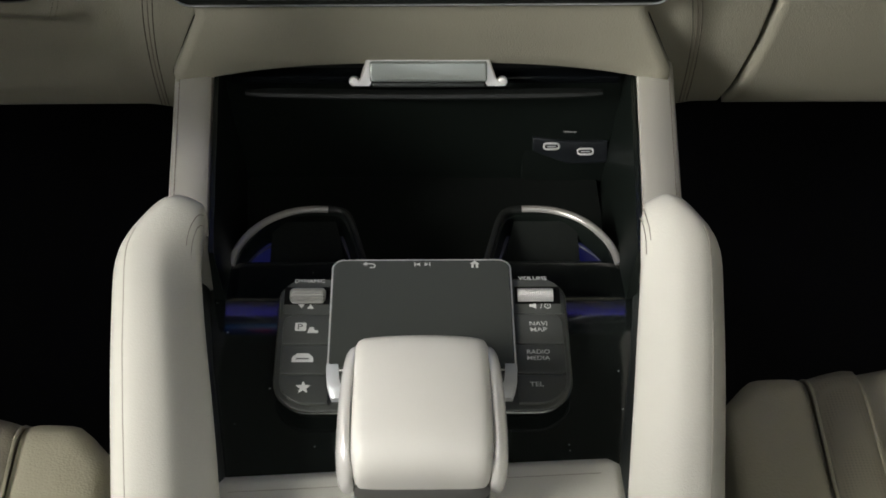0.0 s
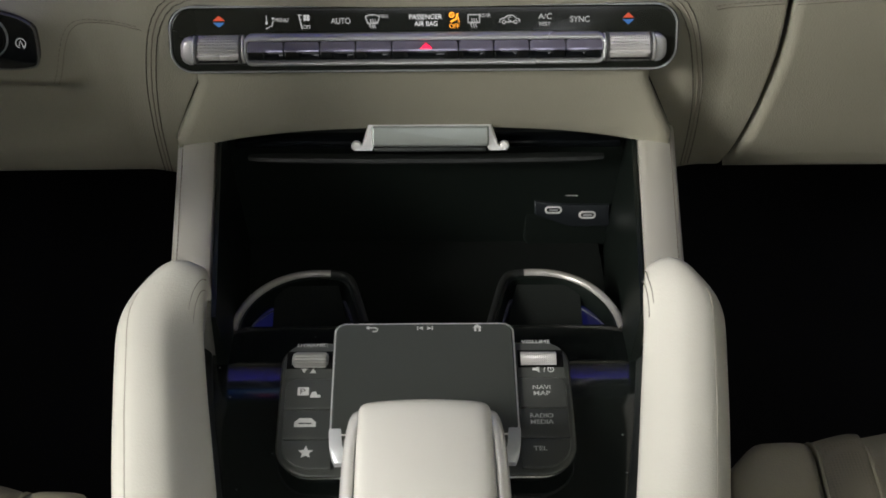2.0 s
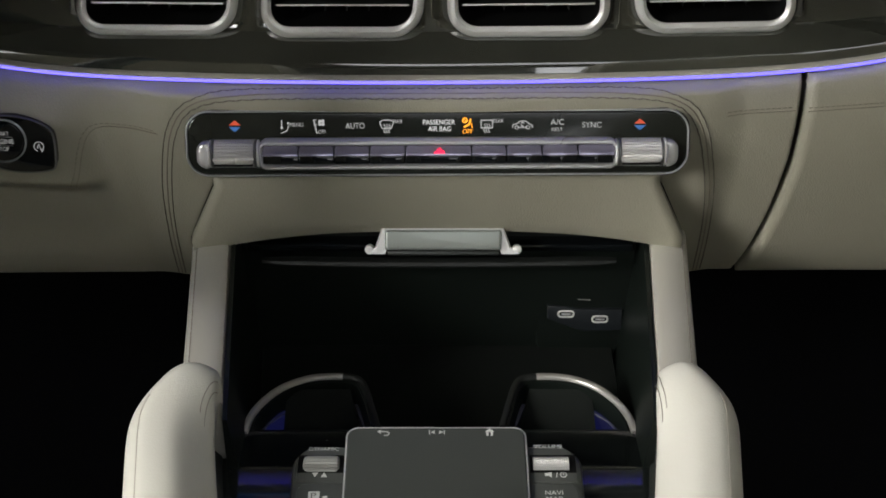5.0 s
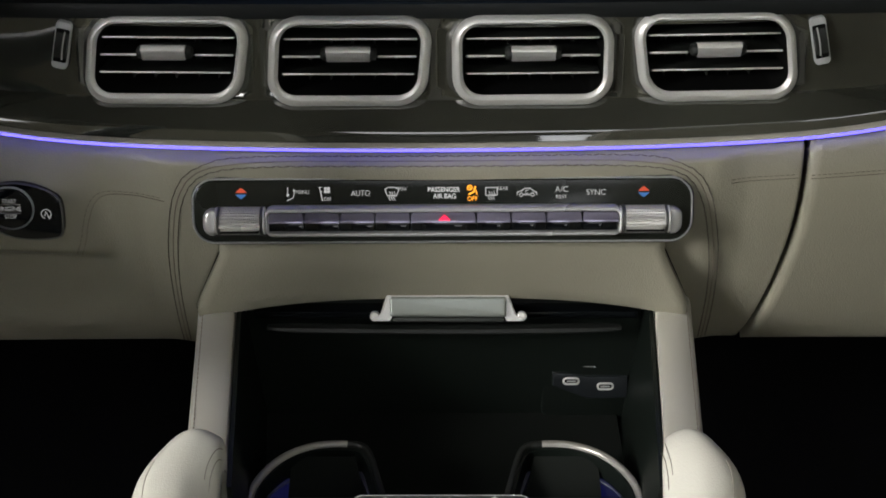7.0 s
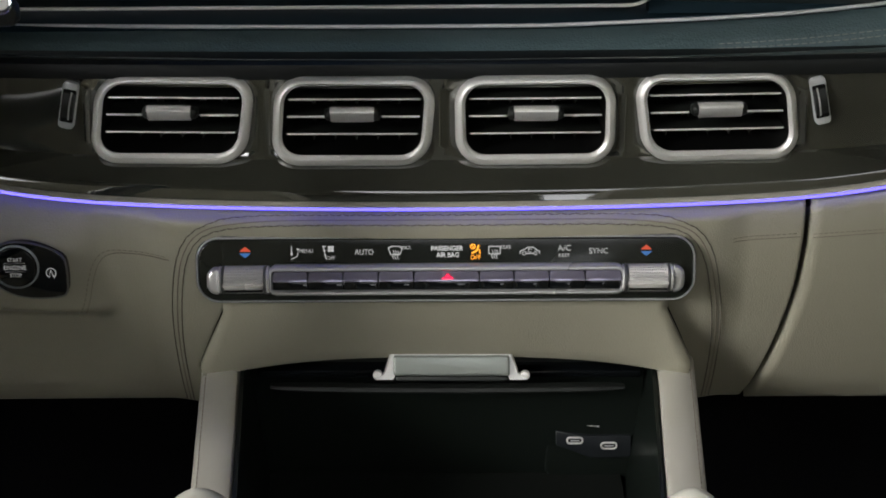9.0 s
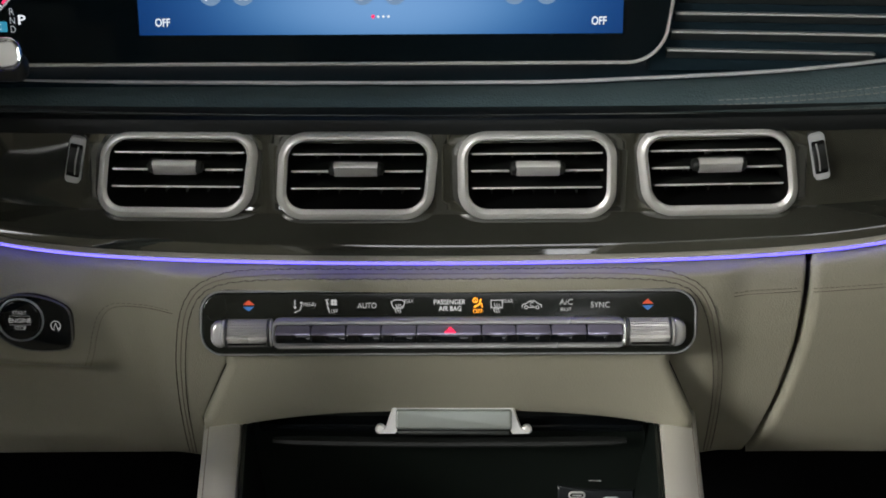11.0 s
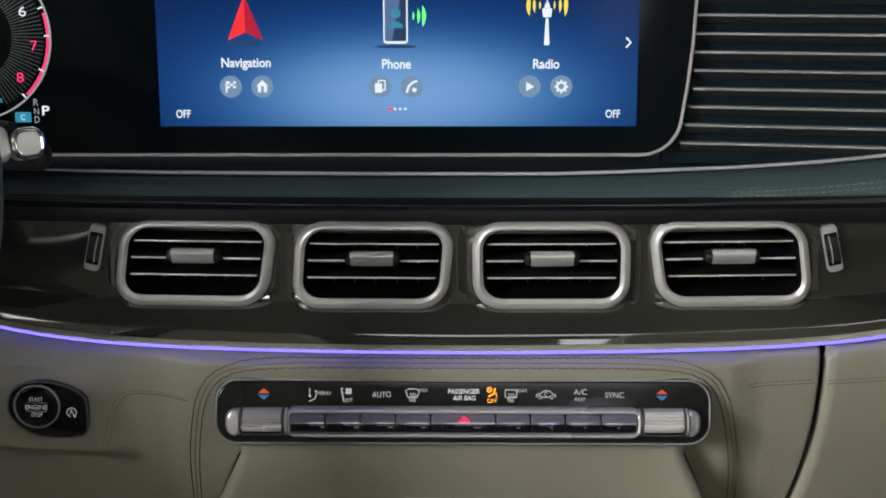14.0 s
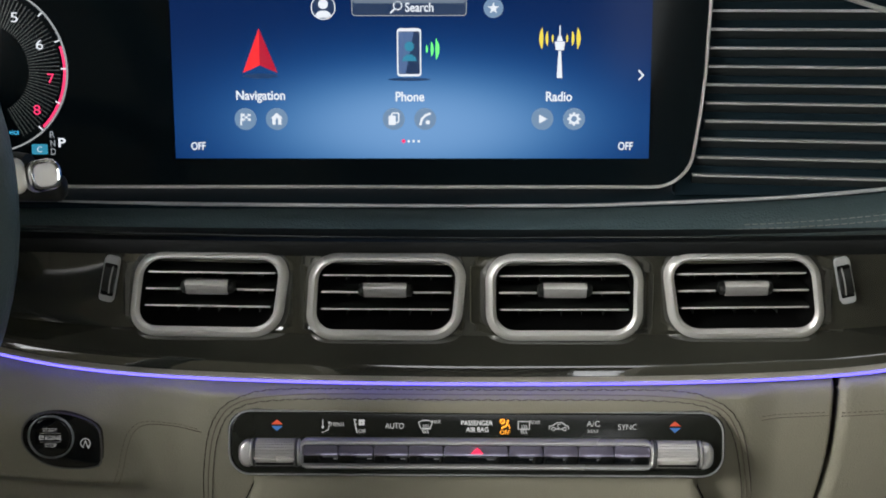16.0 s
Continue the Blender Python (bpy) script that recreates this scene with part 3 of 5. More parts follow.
for k, x0 in enumerate((0.156, 0.166)):
    part("stitching", stitches(bmesh.new(), [pad_point(x, 0.02 + 0.13 * k + 0.45 * sm(x0, x0 + 0.35, x)) for x in np.linspace(x0, 0.55, 70)], 0.0034, 0.0016, 0.0003), THREAD_PALE, dash, "grey twin stitching on the pad")

# ---- air vents ----


def build_vent(skew):
    """One vent; skew leans its sides outwards towards the bottom."""
    v = thing("air_vent", pose(0, 0, 0), "rectangular air vent with satin silver frame and black slats", "air vent", "vents in the dashboard")
    W, H = 0.0985, 0.0578

    def lean(pts):
        return [(x + skew * y, y, z) for x, y, z in pts]

    ring = [(0.0, -0.006), (0.0002, 0.0006), (0.0009, 0.0026), (0.0022, 0.0042), (0.0038, 0.0052), (0.0046, 0.0053), (0.0050, 0.0046), (0.0062, 0.0043), (0.0066, 0.0036), (0.0068, -0.004)]
    loops = [lean([(x, y, z) for x, y in rrect(W - 2 * q, H - 2.05 * q, max(0.005, 0.0185 - q), 10, 0, -0.0010 + 0.22 * q)]) for q, z in ring]
    part("frame", loft(bmesh.new(), loops, ring=True), SATIN, v, "satin silver vent frame", smooth=50)
    bm = bmesh.new()
    o = rrect(W - 0.0136, H - 0.0136, 0.0120, 10, 0, 0.0006)
    i = rrect(W - 0.018, H - 0.018, 0.010, 10, 0, 0.0006)
    loft(bm, [lean([(x, y, 0.0036) for x, y in o]), lean([(x, y, -0.045) for x, y in i])], cap=False)
    bm.faces.new([bm.verts.new(p) for p in lean([(x, y, -0.045) for x, y in i])])
    part("duct", bm, DEEP, v, "black air duct")
    for k, yy in enumerate((0.0131, 0.0021, -0.0090)):
        w, cx = 0.0822, skew * yy
        bm = box(bmesh.new(), cx, yy - 0.0002, -0.0120, w, 0.0014, 0.024, 0.0005)
        sl = part("slat", bm, BLACK, v, "black slat with a silver front edge")
        if k == 1:
            for s in (-1, 1):
                part("slat_edge", box(bmesh.new(), cx + s * 0.0290, yy, 0.0004, 0.0235, 0.0015, 0.0014, 0.0006), SATIN, sl, "silver slat edge")
        else:
            part("slat_edge", box(bmesh.new(), cx, yy, 0.0004, w - 0.002, 0.0013, 0.0014, 0.0006), SATIN, sl, "silver slat edge")
    for x in (-0.027, -0.0135, 0, 0.0135, 0.027):
        part("blade", box(bmesh.new(), x, -0.002, -0.030, 0.0012, 0.038, 0.016, 0.0003), SOFTBLACK, v)
    # the tab that steers the air: a bar with black ends, a smooth top and a knurled face
    rows_ = []
    for x, q in ((-0.0170, 0.55), (-0.0164, 0.80), (-0.0152, 0.96), (-0.0138, 1.0), (0.0138, 1.0), (0.0152, 0.96), (0.0164, 0.80), (0.0170, 0.55)):
        rows_.append([(x, 0.0048 + q * 0.0042 * math.cos(a), 0.0030 + q * 0.0050 * math.sin(a)) for a in (2 * math.pi * k / 16 for k in range(16))])
    tab = part("tab", loft(bmesh.new(), rows_), BLACK, v, "black steering tab", smooth=60)
    top = [(0.0092, 0.0030), (0.0098, 0.0046), (0.0097, 0.0066), (0.0090, 0.0082), (0.0080, 0.0091), (0.0072, 0.0093), (0.0068, 0.0084), (0.0074, 0.0040)]
    part("tab_top", loft(bmesh.new(), [[(s * 0.0134, y, z) for y, z in top] for s in (-1, 1)]), LIGHT_SILVER, tab, "smooth bright upper face of the tab", smooth=60)
    rows_ = []
    for i in range(105):
        x = -0.0131 + 0.0262 * i / 104
        e = 0.0007 if i % 4 in (1, 2) else 0.0
        rows_.append([(x, 0.0070, 0.0050), (x, 0.0069, 0.0087 + e), (x, 0.0045, 0.0086 + e), (x, 0.0022, 0.0078 + e), (x, 0.0006, 0.0064 + e), (x, 0.0004, 0.0050)])
    part("knurling", loft(bmesh.new(), rows_), BRUSHED, tab, "fine knurled lower face", smooth=0)
    return v


for x, skew in zip(VENTS, SKEWS):
    build_vent(skew).matrix_world = DASH @ pose(x, FACE_Y + bow(x), FACE_Z, 85, 0, math.degrees(math.atan(0.2 * x))) @ Matrix.Diagonal((0.978, 0.978, 0.978, 1))


def build_vent_wheel(side):
    w = thing("vent_wheel", DASH @ plane_at(side * 0.2255, 0.7803 + bow(0.2255), 0.7963, 5) @ pose(0, 0, 0, 0, 0, side * 13.5), "black vent thumbwheel in a silver frame", "thumbwheel", "vent thumbwheels")
    bez = part("bezel", prism(bmesh.new(), rrect(0.0094, 0.0296, 0.0026, 5), -0.004, 0.0016, 0.0006), SILVER_PAINT, w, "satin silver bezel")
    part("slot", prism(bmesh.new(), rrect(0.0080, 0.0210, 0.0010, 3), 0.0005, 0.0018), DEEP, bez)
    wheel = part("wheel", cylinder_x(bmesh.new(), -0.0037, 0.0037, 0, -0.0110, 0.0152, 48, 1, 0.0004), BLACK, w, "black ribbed wheel")
    bm = bmesh.new()
    tube(bm, [(-side * 0.0012, 0.0153 * math.sin(radians(a)), -0.0110 + 0.0153 * math.cos(radians(a))) for a in range(-40, 41, 8)], 0.0005, 5)
    part("mark", bm, PRINT_DIM, wheel, "pale mark on the wheel")
    return w


build_vent_wheel(-1)
build_vent_wheel(1)

# ---- climate controls ----
clim = thing("climate_panel", DASH @ plane_at(0.0004, 0.7490, 0.7068, 20), "black climate control panel with chrome toggle bar", "control panel")
bm = prism(bmesh.new(), rrect(0.2984, 0.0374, 0.0124, 8, 0, -0.0013), -0.012, 0.0040, 0.001)
part("face", bm, PANEL, clim, "gloss black face")
part("rim", frame_ring(bmesh.new(), 0.3008, 0.0397, 0.0135, [(0, -0.014), (0, 0.0030), (0.0003, 0.0042), (0.0007, 0.0044), (0.0011, 0.0036), (0.0011, -0.014)], 0, -0.0013, n=8), SILVER_PAINT, clim, "thin chrome rim")
bm = frame_ring(bmesh.new(), 0.3032, 0.0421, 0.0147, [(0, -0.018), (0, -0.001), (0.0008, 0.0006), (0.0014, 0.0006), (0.0016, -0.018)], 0, -0.0013, n=8)
part("gasket", bm, BLACK, clim, "black seal round the rim")
# toggle bar
part("bar_tray", prism(bmesh.new(), rrect(0.2880, 0.0178, 0.0070, 6, 0.0, -0.0073), 0.0035, 0.0050, 0.0006), BLACK, clim)
rings = []
for io, z in ((0, 0.004), (0, 0.0088), (0.18, 0.0104), (0.40, 0.0111), (0.72, 0.0110), (0.92, 0.0104), (1, 0.0094), (1, 0.004)):
    o, i = rrect(0.2132, 0.0186, 0.0050, 6, 0.0005, -0.0069), rrect(0.2096, 0.0116, 0.0020, 6, 0.0005, -0.0073)
    row = []
    for p, q in zip(o, i):
        y = p[1] + (q[1] - p[1]) * io
        row.append((p[0] + (q[0] - p[0]) * io, y, z - (0.34 * (y + 0.0010 if y > -0.0078 else y + 0.0145) if 0.1 < io < 0.95 else 0.0)))
    rings.append(row)
part("bar_frame", loft(bmesh.new(), rings, ring=True), BAR, clim, "polished frame round the toggle switches", smooth=60)
EDGES = [-0.1042, -0.0827, -0.0615, -0.0403, -0.0191, 0.0202, 0.0409, 0.0620, 0.0834, 0.1052]
for a, b in zip(EDGES, EDGES[1:]):
    w, c = b - a - 0.0006, (a + b) / 2
    prof = [(-0.0027, 0.0060, 0), (-0.0029, 0.0082, 0.0011), (-0.0032, 0.0090, 0.0006), (-0.0037, 0.0094, 0.0003), (-0.0043, 0.0097, 0.0001), (-0.0058, 0.0107, 0), (-0.0072, 0.0116, 0), (-0.0083, 0.0123, 0), (-0.0092, 0.0126, 0), (-0.0101, 0.0127, 0), (-0.0107, 0.0123, 0), (-0.0109, 0.0110, 0), (-0.0109, 0.0060, 0)]
    cols = []
    for f, edge in ((-1, 1), (-0.992, 0.5), (-0.975, 0.12), (-0.955, 0), (0.955, 0), (0.975, 0.12), (0.992, 0.5), (1, 1)):
        cols.append([(c + f * (w / 2 - q), y - 0.0006 * edge * (k > 0) * (k < 6), z - 0.0007 * edge) for k, (y, z, q) in enumerate((-0.0016 + (y + 0.0027) * 0.74, z, q) for y, z, q in prof)])
    tg = part("toggle", loft(bmesh.new(), cols), TOGGLE, clim, "polished toggle switch with a rounded lip", smooth=40)
    part("toggle_underside", box(bmesh.new(), c, -0.0104, 0.0064, w, 0.0050, 0.0042, 0.0004), GLOSS, tg, "black underside")
for s in (-1, 1):
    rings = []
    cx, cy, cz = s * 0.1210, -0.0068, 0.0050
    for i in range(61):
        x = cx - 0.0117 + 0.0234 * i / 60
        rings.append([(x, cy + r * math.cos(2 * math.pi * k / 56), cz + r * math.sin(2 * math.pi * k / 56)) for k in range(56) for r in (0.0086 - 0.00042 * (k % 2) - 0.00030 * (i % 2),)])
    kn = part("temperature_roller", loft(bmesh.new(), rings), ROLLER_FINE, clim, "knurled metal temperature roller", smooth=0)
    # the flared lip across the roller
    rows_ = []
    for x, q in ((-0.0121, 0.15), (-0.0115, 0.55), (-0.0095, 1.0), (0.0095, 1.0), (0.0115, 0.55), (0.0121, 0.15)):
        rows_.append([(cx + x, y, z) for y, z in ((-0.0078, 0.0120), (-0.0086, 0.0139), (-0.0092, 0.0143), (-0.0096 - 0.0020 * q, 0.0138 - 0.0006 * q), (-0.0097 - 0.0026 * q, 0.0118), (-0.0090, 0.0100))])
    part("lip", loft(bmesh.new(), rows_), LIGHT_SILVER, kn, "smooth flared lip across the roller", smooth=50)
    part("groove", box(bmesh.new(), cx, -0.0128, 0.0105, 0.0226, 0.0009, 0.0050), DEEP, kn, "dark groove under the lip")
    for x0, x1, r, mt in ((-0.0135, -0.0119, 0.0088, DARK_METAL), (0.0119, 0.0133, 0.0088, DARK_METAL), (-0.0150, -0.0138, 0.0084, SATIN), (0.0136, 0.0150, 0.0084, SATIN)):
        part("collar", cylinder_x(bmesh.new(), cx + x0, cx + x1, cy, cz, r, 40, 0, 0, 0.0005), mt, kn)
    rs = (0.0022, 0.0062, 0.0062, 0.0022) if s < 0 else (0.0062, 0.0022, 0.0022, 0.0062)
    part("end_cap", prism(bmesh.new(), rrect(0.0082, 0.0166, rs, 7, s * 0.1393, -0.0071), 0.003, 0.0104, 0.0026), BAR, clim, "rounded bright end cap of the toggle bar", smooth=60)
# printed and lit marks
PZ, PY = 0.0042, 0.0094
writing("AUTO", "print", LIT_WHITE, clim, -0.0490, PY, PZ, 0.0114, 0.0034)
writing("SYNC", "print", LIT_WHITE, clim, 0.0920, PY, PZ, 0.0114, 0.0034)
writing("A/C", "print", LIT_WHITE, clim, 0.0714, PY + 0.0018, PZ, 0.0080, 0.0034)
writing("REST", "print", LIT_WHITE, clim, 0.0714, PY - 0.0027, PZ, 0.0066, 0.0021)
writing("PASSENGER", "print", LIT_BRIGHT, clim, 0.0010, PY + 0.0020, PZ, 0.0192, 0.0030, bold=0.012)
writing("AIR BAG", "print", LIT_BRIGHT, clim, 0.0012, PY - 0.0020, PZ, 0.0136, 0.0030, bold=0.012)
writing("OFF", "print", LIT_ORANGE, clim, 0.0180, PY - 0.0036, PZ, 0.0060, 0.0026)
writing("MENU", "print", LIT_WHITE, clim, -0.0838, PY + 0.0008, PZ, 0.0080, 0.0022)
writing("MAX", "print", LIT_WHITE, clim, -0.0236, PY + 0.0026, PZ, 0.0056, 0.0022)
writing("REAR", "print", LIT_WHITE, clim, 0.0362, PY + 0.0026, PZ, 0.0062, 0.0022)
writing("OFF", "print", LIT_WHITE, clim, -0.0688, PY - 0.0034, PZ, 0.0044, 0.0022)
for s in (-1, 1):
    x = s * 0.1206
    part("warmer_mark", poly(bmesh.new(), [(x - 0.0036, PY + 0.0006), (x + 0.0036, PY + 0.0006), (x, PY + 0.0036)], PZ), LIT_RED, clim, "lit red arrow")
    part("cooler_mark", poly(bmesh.new(), [(x - 0.0036, PY - 0.0004), (x, PY - 0.0034), (x + 0.0036, PY - 0.0004)], PZ), LIT_BLUE, clim, "lit blue arrow")
# seat airflow mark
bm = bmesh.new()
x = -0.0908
polyline(bm, [(x - 0.0018, PY + 0.0036), (x - 0.0018, PY - 0.0006)], 0.0005, PZ)
poly(bm, disc(x - 0.0018, PY - 0.0010, 0.0008, 12), PZ)
polyline(bm, [(x + 0.0022, PY + 0.0004), (x + 0.0014, PY - 0.0026), (x - 0.0022, PY - 0.0042)], 0.0005, PZ)
poly(bm, disc(x + 0.0020, PY + 0.0018, 0.0007, 10), PZ)
part("airflow_mark", bm, LIT_WHITE, clim)
# fan mark
bm = bmesh.new()
x = -0.0690
for a in range(45, 400, 90):
    poly(bm, disc(x + 0.0013 * math.cos(radians(a)), PY + 0.0020 + 0.0013 * math.sin(radians(a)), 0.0010, 10), PZ)
polyline(bm, [(x - 0.0045, PY + 0.0036), (x - 0.0028, PY - 0.0044)], 0.0006, PZ)
for k in range(3):
    polyline(bm, [(x - 0.0050 + 0.0006 * k, PY + 0.0036 - 0.0026 * k), (x - 0.0030, PY + 0.0036 - 0.0026 * k)], 0.0005, PZ)
part("fan_mark", bm, LIT_WHITE, clim)
# windscreen and rear window marks
for x, rect in ((-0.0302, False), (0.0294, True)):
    bm = bmesh.new()
    if rect:
        pts = [(x - 0.0034, PY + 0.0030), (x + 0.0034, PY + 0.0030), (x + 0.0034, PY - 0.0016), (x - 0.0034, PY - 0.0016)]
    else:
        pts = [(x - 0.0042, PY + 0.0022), (x - 0.0020, PY + 0.0034), (x + 0.0020, PY + 0.0034), (x + 0.0042, PY + 0.0022), (x + 0.0028, PY - 0.0016), (x - 0.0028, PY - 0.0016)]
    polyline(bm, pts, 0.0006, PZ, True)
    for d in (-0.0014, 0, 0.0014):
        polyline(bm, [(x + d, PY + 0.0008), (x + d + 0.0006, PY - 0.0010), (x + d - 0.0004, PY - 0.0028), (x + d + 0.0004, PY - 0.0044)], 0.0005, PZ)
    part("window_mark", bm, LIT_WHITE, clim)
# car mark
bm = bmesh.new()
x = 0.0506
polyline(bm, [(x - 0.0058, PY - 0.0014), (x - 0.0056, PY + 0.0002), (x - 0.0034, PY + 0.0008), (x - 0.0012, PY + 0.0024), (x + 0.0020, PY + 0.0024), (x + 0.0042, PY + 0.0006), (x + 0.0058, PY), (x + 0.0058, PY - 0.0014)], 0.0006, PZ)
for d in (-0.0034, 0.0034):
    polyline(bm, disc(x + d, PY - 0.0014, 0.0010, 10), 0.0005, PZ, True)
polyline(bm, [(x - 0.0020, PY - 0.0014), (x + 0.0020, PY - 0.0014)], 0.0006, PZ)
polyline(bm, disc(x + 0.0002, PY + 0.0004, 0.0011, 8, 40, 300), 0.0004, PZ)
part("car_mark", bm, LIT_WHITE, clim)
# seat belt mark
bm = bmesh.new()
x = 0.0180
polyline(bm, disc(x - 0.0016, PY + 0.0030, 0.0014, 10), 0.0006, PZ, True)
polyline(bm, [(x - 0.0024, PY + 0.0038), (x - 0.0008, PY + 0.0022)], 0.0005, PZ)
polyline(bm, [(x + 0.0018, PY + 0.0036), (x + 0.0010, PY + 0.0006), (x - 0.0020, PY - 0.0010)], 0.0010, PZ)
polyline(bm, [(x + 0.0022, PY + 0.0012), (x + 0.0028, PY - 0.0012)], 0.0006, PZ)
part("airbag_mark", bm, LIT_ORANGE, clim)
hz = part("hazard_mark", poly(bmesh.new(), [(0.0012 - 0.0036, -0.0023), (0.0012 + 0.0036, -0.0023), (0.0012, 0.0018)], 0.0), LIT_HAZARD, clim, "lit red hazard triangle")
part("hazard_inner", polyline(bmesh.new(), [(0.0012 - 0.0021, -0.0015), (0.0012 + 0.0021, -0.0015), (0.0012, 0.0010)], 0.0004, 0.0002, True), SC_DARKRED, hz)
hz.matrix_local = pose(0, -0.00415, 0.01142, -40)

# ---- start button ----
sp = thing("start_button_panel", DASH @ plane_at(-0.2500, 0.7480, 0.7089, 12), "black start stop button in a leather pod", "button panel")
o = smooth_line([(-0.0138, 0.0146), (-0.004, 0.0152), (0.005, 0.0135), (0.0140, 0.0105), (0.0200, 0.0060), (0.0212, 0.0), (0.0214, -0.0100), (0.0205, -0.0172), (0.0155, -0.0190), (0.006, -0.0196), (-0.0035, -0.0192), (-0.011, -0.0176), (-0.0175, -0.0144), (-0.0230, -0.0095), (-0.0262, -0.0045), (-0.0268, 0.0006), (-0.0254, 0.0070), (-0.0205, 0.0122), (-0.0138, 0.0146)], 1)[1:-1]
part("plate", prism(bmesh.new(), o, -0.006, 0.0020, 0.0008), GLOSS, sp, "gloss black plate")
part("plate_rim", tube(bmesh.new(), [(x * 1.015, y * 1.02, 0.0012) for x, y in o], 0.0007, 6, closed=True), DARK_METAL, sp, "fine dark metal rim")
part("ring", frame_ring(bmesh.new(), 0.0285, 0.0272, 0.0135, [(0, 0.001), (0, 0.0030), (0.0007, 0.0033), (0.0011, 0.0030), (0.0011, 0.001)], -0.0088, 0.0002, n=10), SLAT_METAL, sp, "silver ring")
bt = part("start_button", prism(bmesh.new(), disc(-0.0088, 0.0002, 0.0124, 40), 0.001, 0.0034, 0.0008), GLOSS, sp, "round black button")
writing("START", "print", LIT_DIM, bt, -0.0088, 0.0048, 0.0035, 0.0086, 0.0026)
writing("ENGINE", "print", LIT_DIM, bt, -0.0088, 0.0000, 0.0035, 0.0136, 0.0030, bold=0.012)
writing("STOP", "print", LIT_DIM, bt, -0.0088, -0.0048, 0.0035, 0.0072, 0.0026)
bm = polyline(bmesh.new(), [(-0.0150, 0.0027), (-0.0026, 0.0027)], 0.0003, 0.0035)
polyline(bm, [(-0.0150, -0.0026), (-0.0026, -0.0026)], 0.0003, 0.0035)
part("print_line", bm, PRINT_DIM, bt)
bm = polyline(bmesh.new(), disc(0.0122, -0.0037, 0.0029, 14, -60, 250), 0.0006, 0.0021)
poly(bm, [(0.0138, -0.0073), (0.0128, -0.0051), (0.0152, -0.0055)], 0.0021)
polyline(bm, [(0.0111, -0.0051), (0.0122, -0.0021), (0.0133, -0.0051)], 0.0005, 0.0021)
part("eco_mark", bm, LIT_DIM, sp, "printed stop-start mark")

# ---- display ----
disp = thing("display_unit", DASH @ plane_at(-0.0396, 0.8225, 0.8637, 9), "wide black glass display with blue menu page", "display")
# outline: straight lower edge, round lower right corner, right edge leaning outwards
o = [(0.1765, 0.1290), (-0.58, 0.1290), (-0.58, -0.0178), (0.1480, -0.0178)]
cx, cy, r = 0.1500, 0.0065, 0.0243
o += [(cx + r * math.sin(radians(a)), cy - r * math.cos(radians(a))) for a in range(8, 86, 9)]
o += [(0.1772, 0.0250), (0.1797, 0.0500), (0.1818, 0.1000), (0.1822, 0.1240)]
part("glass", prism(bmesh.new(), o, -0.012, -0.0010), SCREEN_BLACK, disp, "black display glass")
part("chrome_frame", tube(bmesh.new(), [(x, y, -0.0005) for x, y in o], 0.0011, 6, closed=True), SATIN, disp, "thin satin silver frame")
bm = loft(bmesh.new(), [[(x * 1.004, y * 1.01, z) for x, y in o] for z in (-0.030, -0.0105)])
part("housing", bm, BLACK, disp, "black housing")
page = part("menu_page", poly(bmesh.new(), [(-0.1465, 0.0), (0.1465, 0.0), (0.1465, 0.1105), (-0.1465, 0.1105)], -0.0006, 0.0004), SC_PAGE, disp, "glowing blue menu page", smooth=0)
Q = 0.0002
for body, x, w in (("Navigation", -0.0924, 0.0302), ("Phone", -0.0005, 0.0176), ("Radio", 0.0908, 0.0160)):
    writing(body, "caption", SC_WHITE, page, x, 0.0383, Q, w, 0.0076 if body == "Navigation" else 0.0060, bold=0.022)
for x in (-0.1320, 0.1320):
    writing("OFF", "caption", SC_WHITE, page, x, 0.0078, Q, 0.0090, 0.0050, bold=0.020)
# red arrow
bm = poly(bmesh.new(), [(-0.0924, 0.0800), (-0.1030, 0.0528), (-0.0924, 0.0575)], Q)
ar = part("navigation_arrow", bm, SC_RED, page, "red navigation arrow")
part("arrow_shade", poly(bmesh.new(), [(-0.0924, 0.0800), (-0.0924, 0.0575), (-0.0815, 0.0528)], Q), SC_DARKRED, ar)
part("arrow_shadow", poly(bmesh.new(), [(-0.0924 + 0.011 * math.cos(a / 10 * math.pi), 0.0510 + 0.0016 * math.sin(a / 10 * math.pi)) for a in range(20)], 0.0), SC_SHADE, ar)
# telephone
bm = poly(bmesh.new(), rrect(0.0148, 0.0292, 0.0020, 4, -0.0008, 0.0652), Q)
ph = part("phone_body", bm, SC_WHITE, page, "white telephone outline")
part("phone_screen", poly(bmesh.new(), rrect(0.0130, 0.0258, 0.0008, 2, -0.0008, 0.0650), Q + 0.0002), SC_NAVY, ph)
part("screen_gloss", poly(bmesh.new(), [(-0.0072, 0.0523), (-0.0030, 0.0523), (0.0022, 0.0777), (-0.0072, 0.0777)], Q + 0.0004), SC_GLOSS, ph, "paler gloss on the phone's screen")
bm = poly(bmesh.new(), disc(-0.0006, 0.0688, 0.0030, 16), Q + 0.0006)
poly(bm, [(-0.0052, 0.0600), (-0.0044, 0.0622), (-0.0022, 0.0640), (0.0010, 0.0640), (0.0032, 0.0622), (0.0040, 0.0600)], Q + 0.0006)
part("contact_mark", bm, SC_TEAL, ph, "teal contact mark")
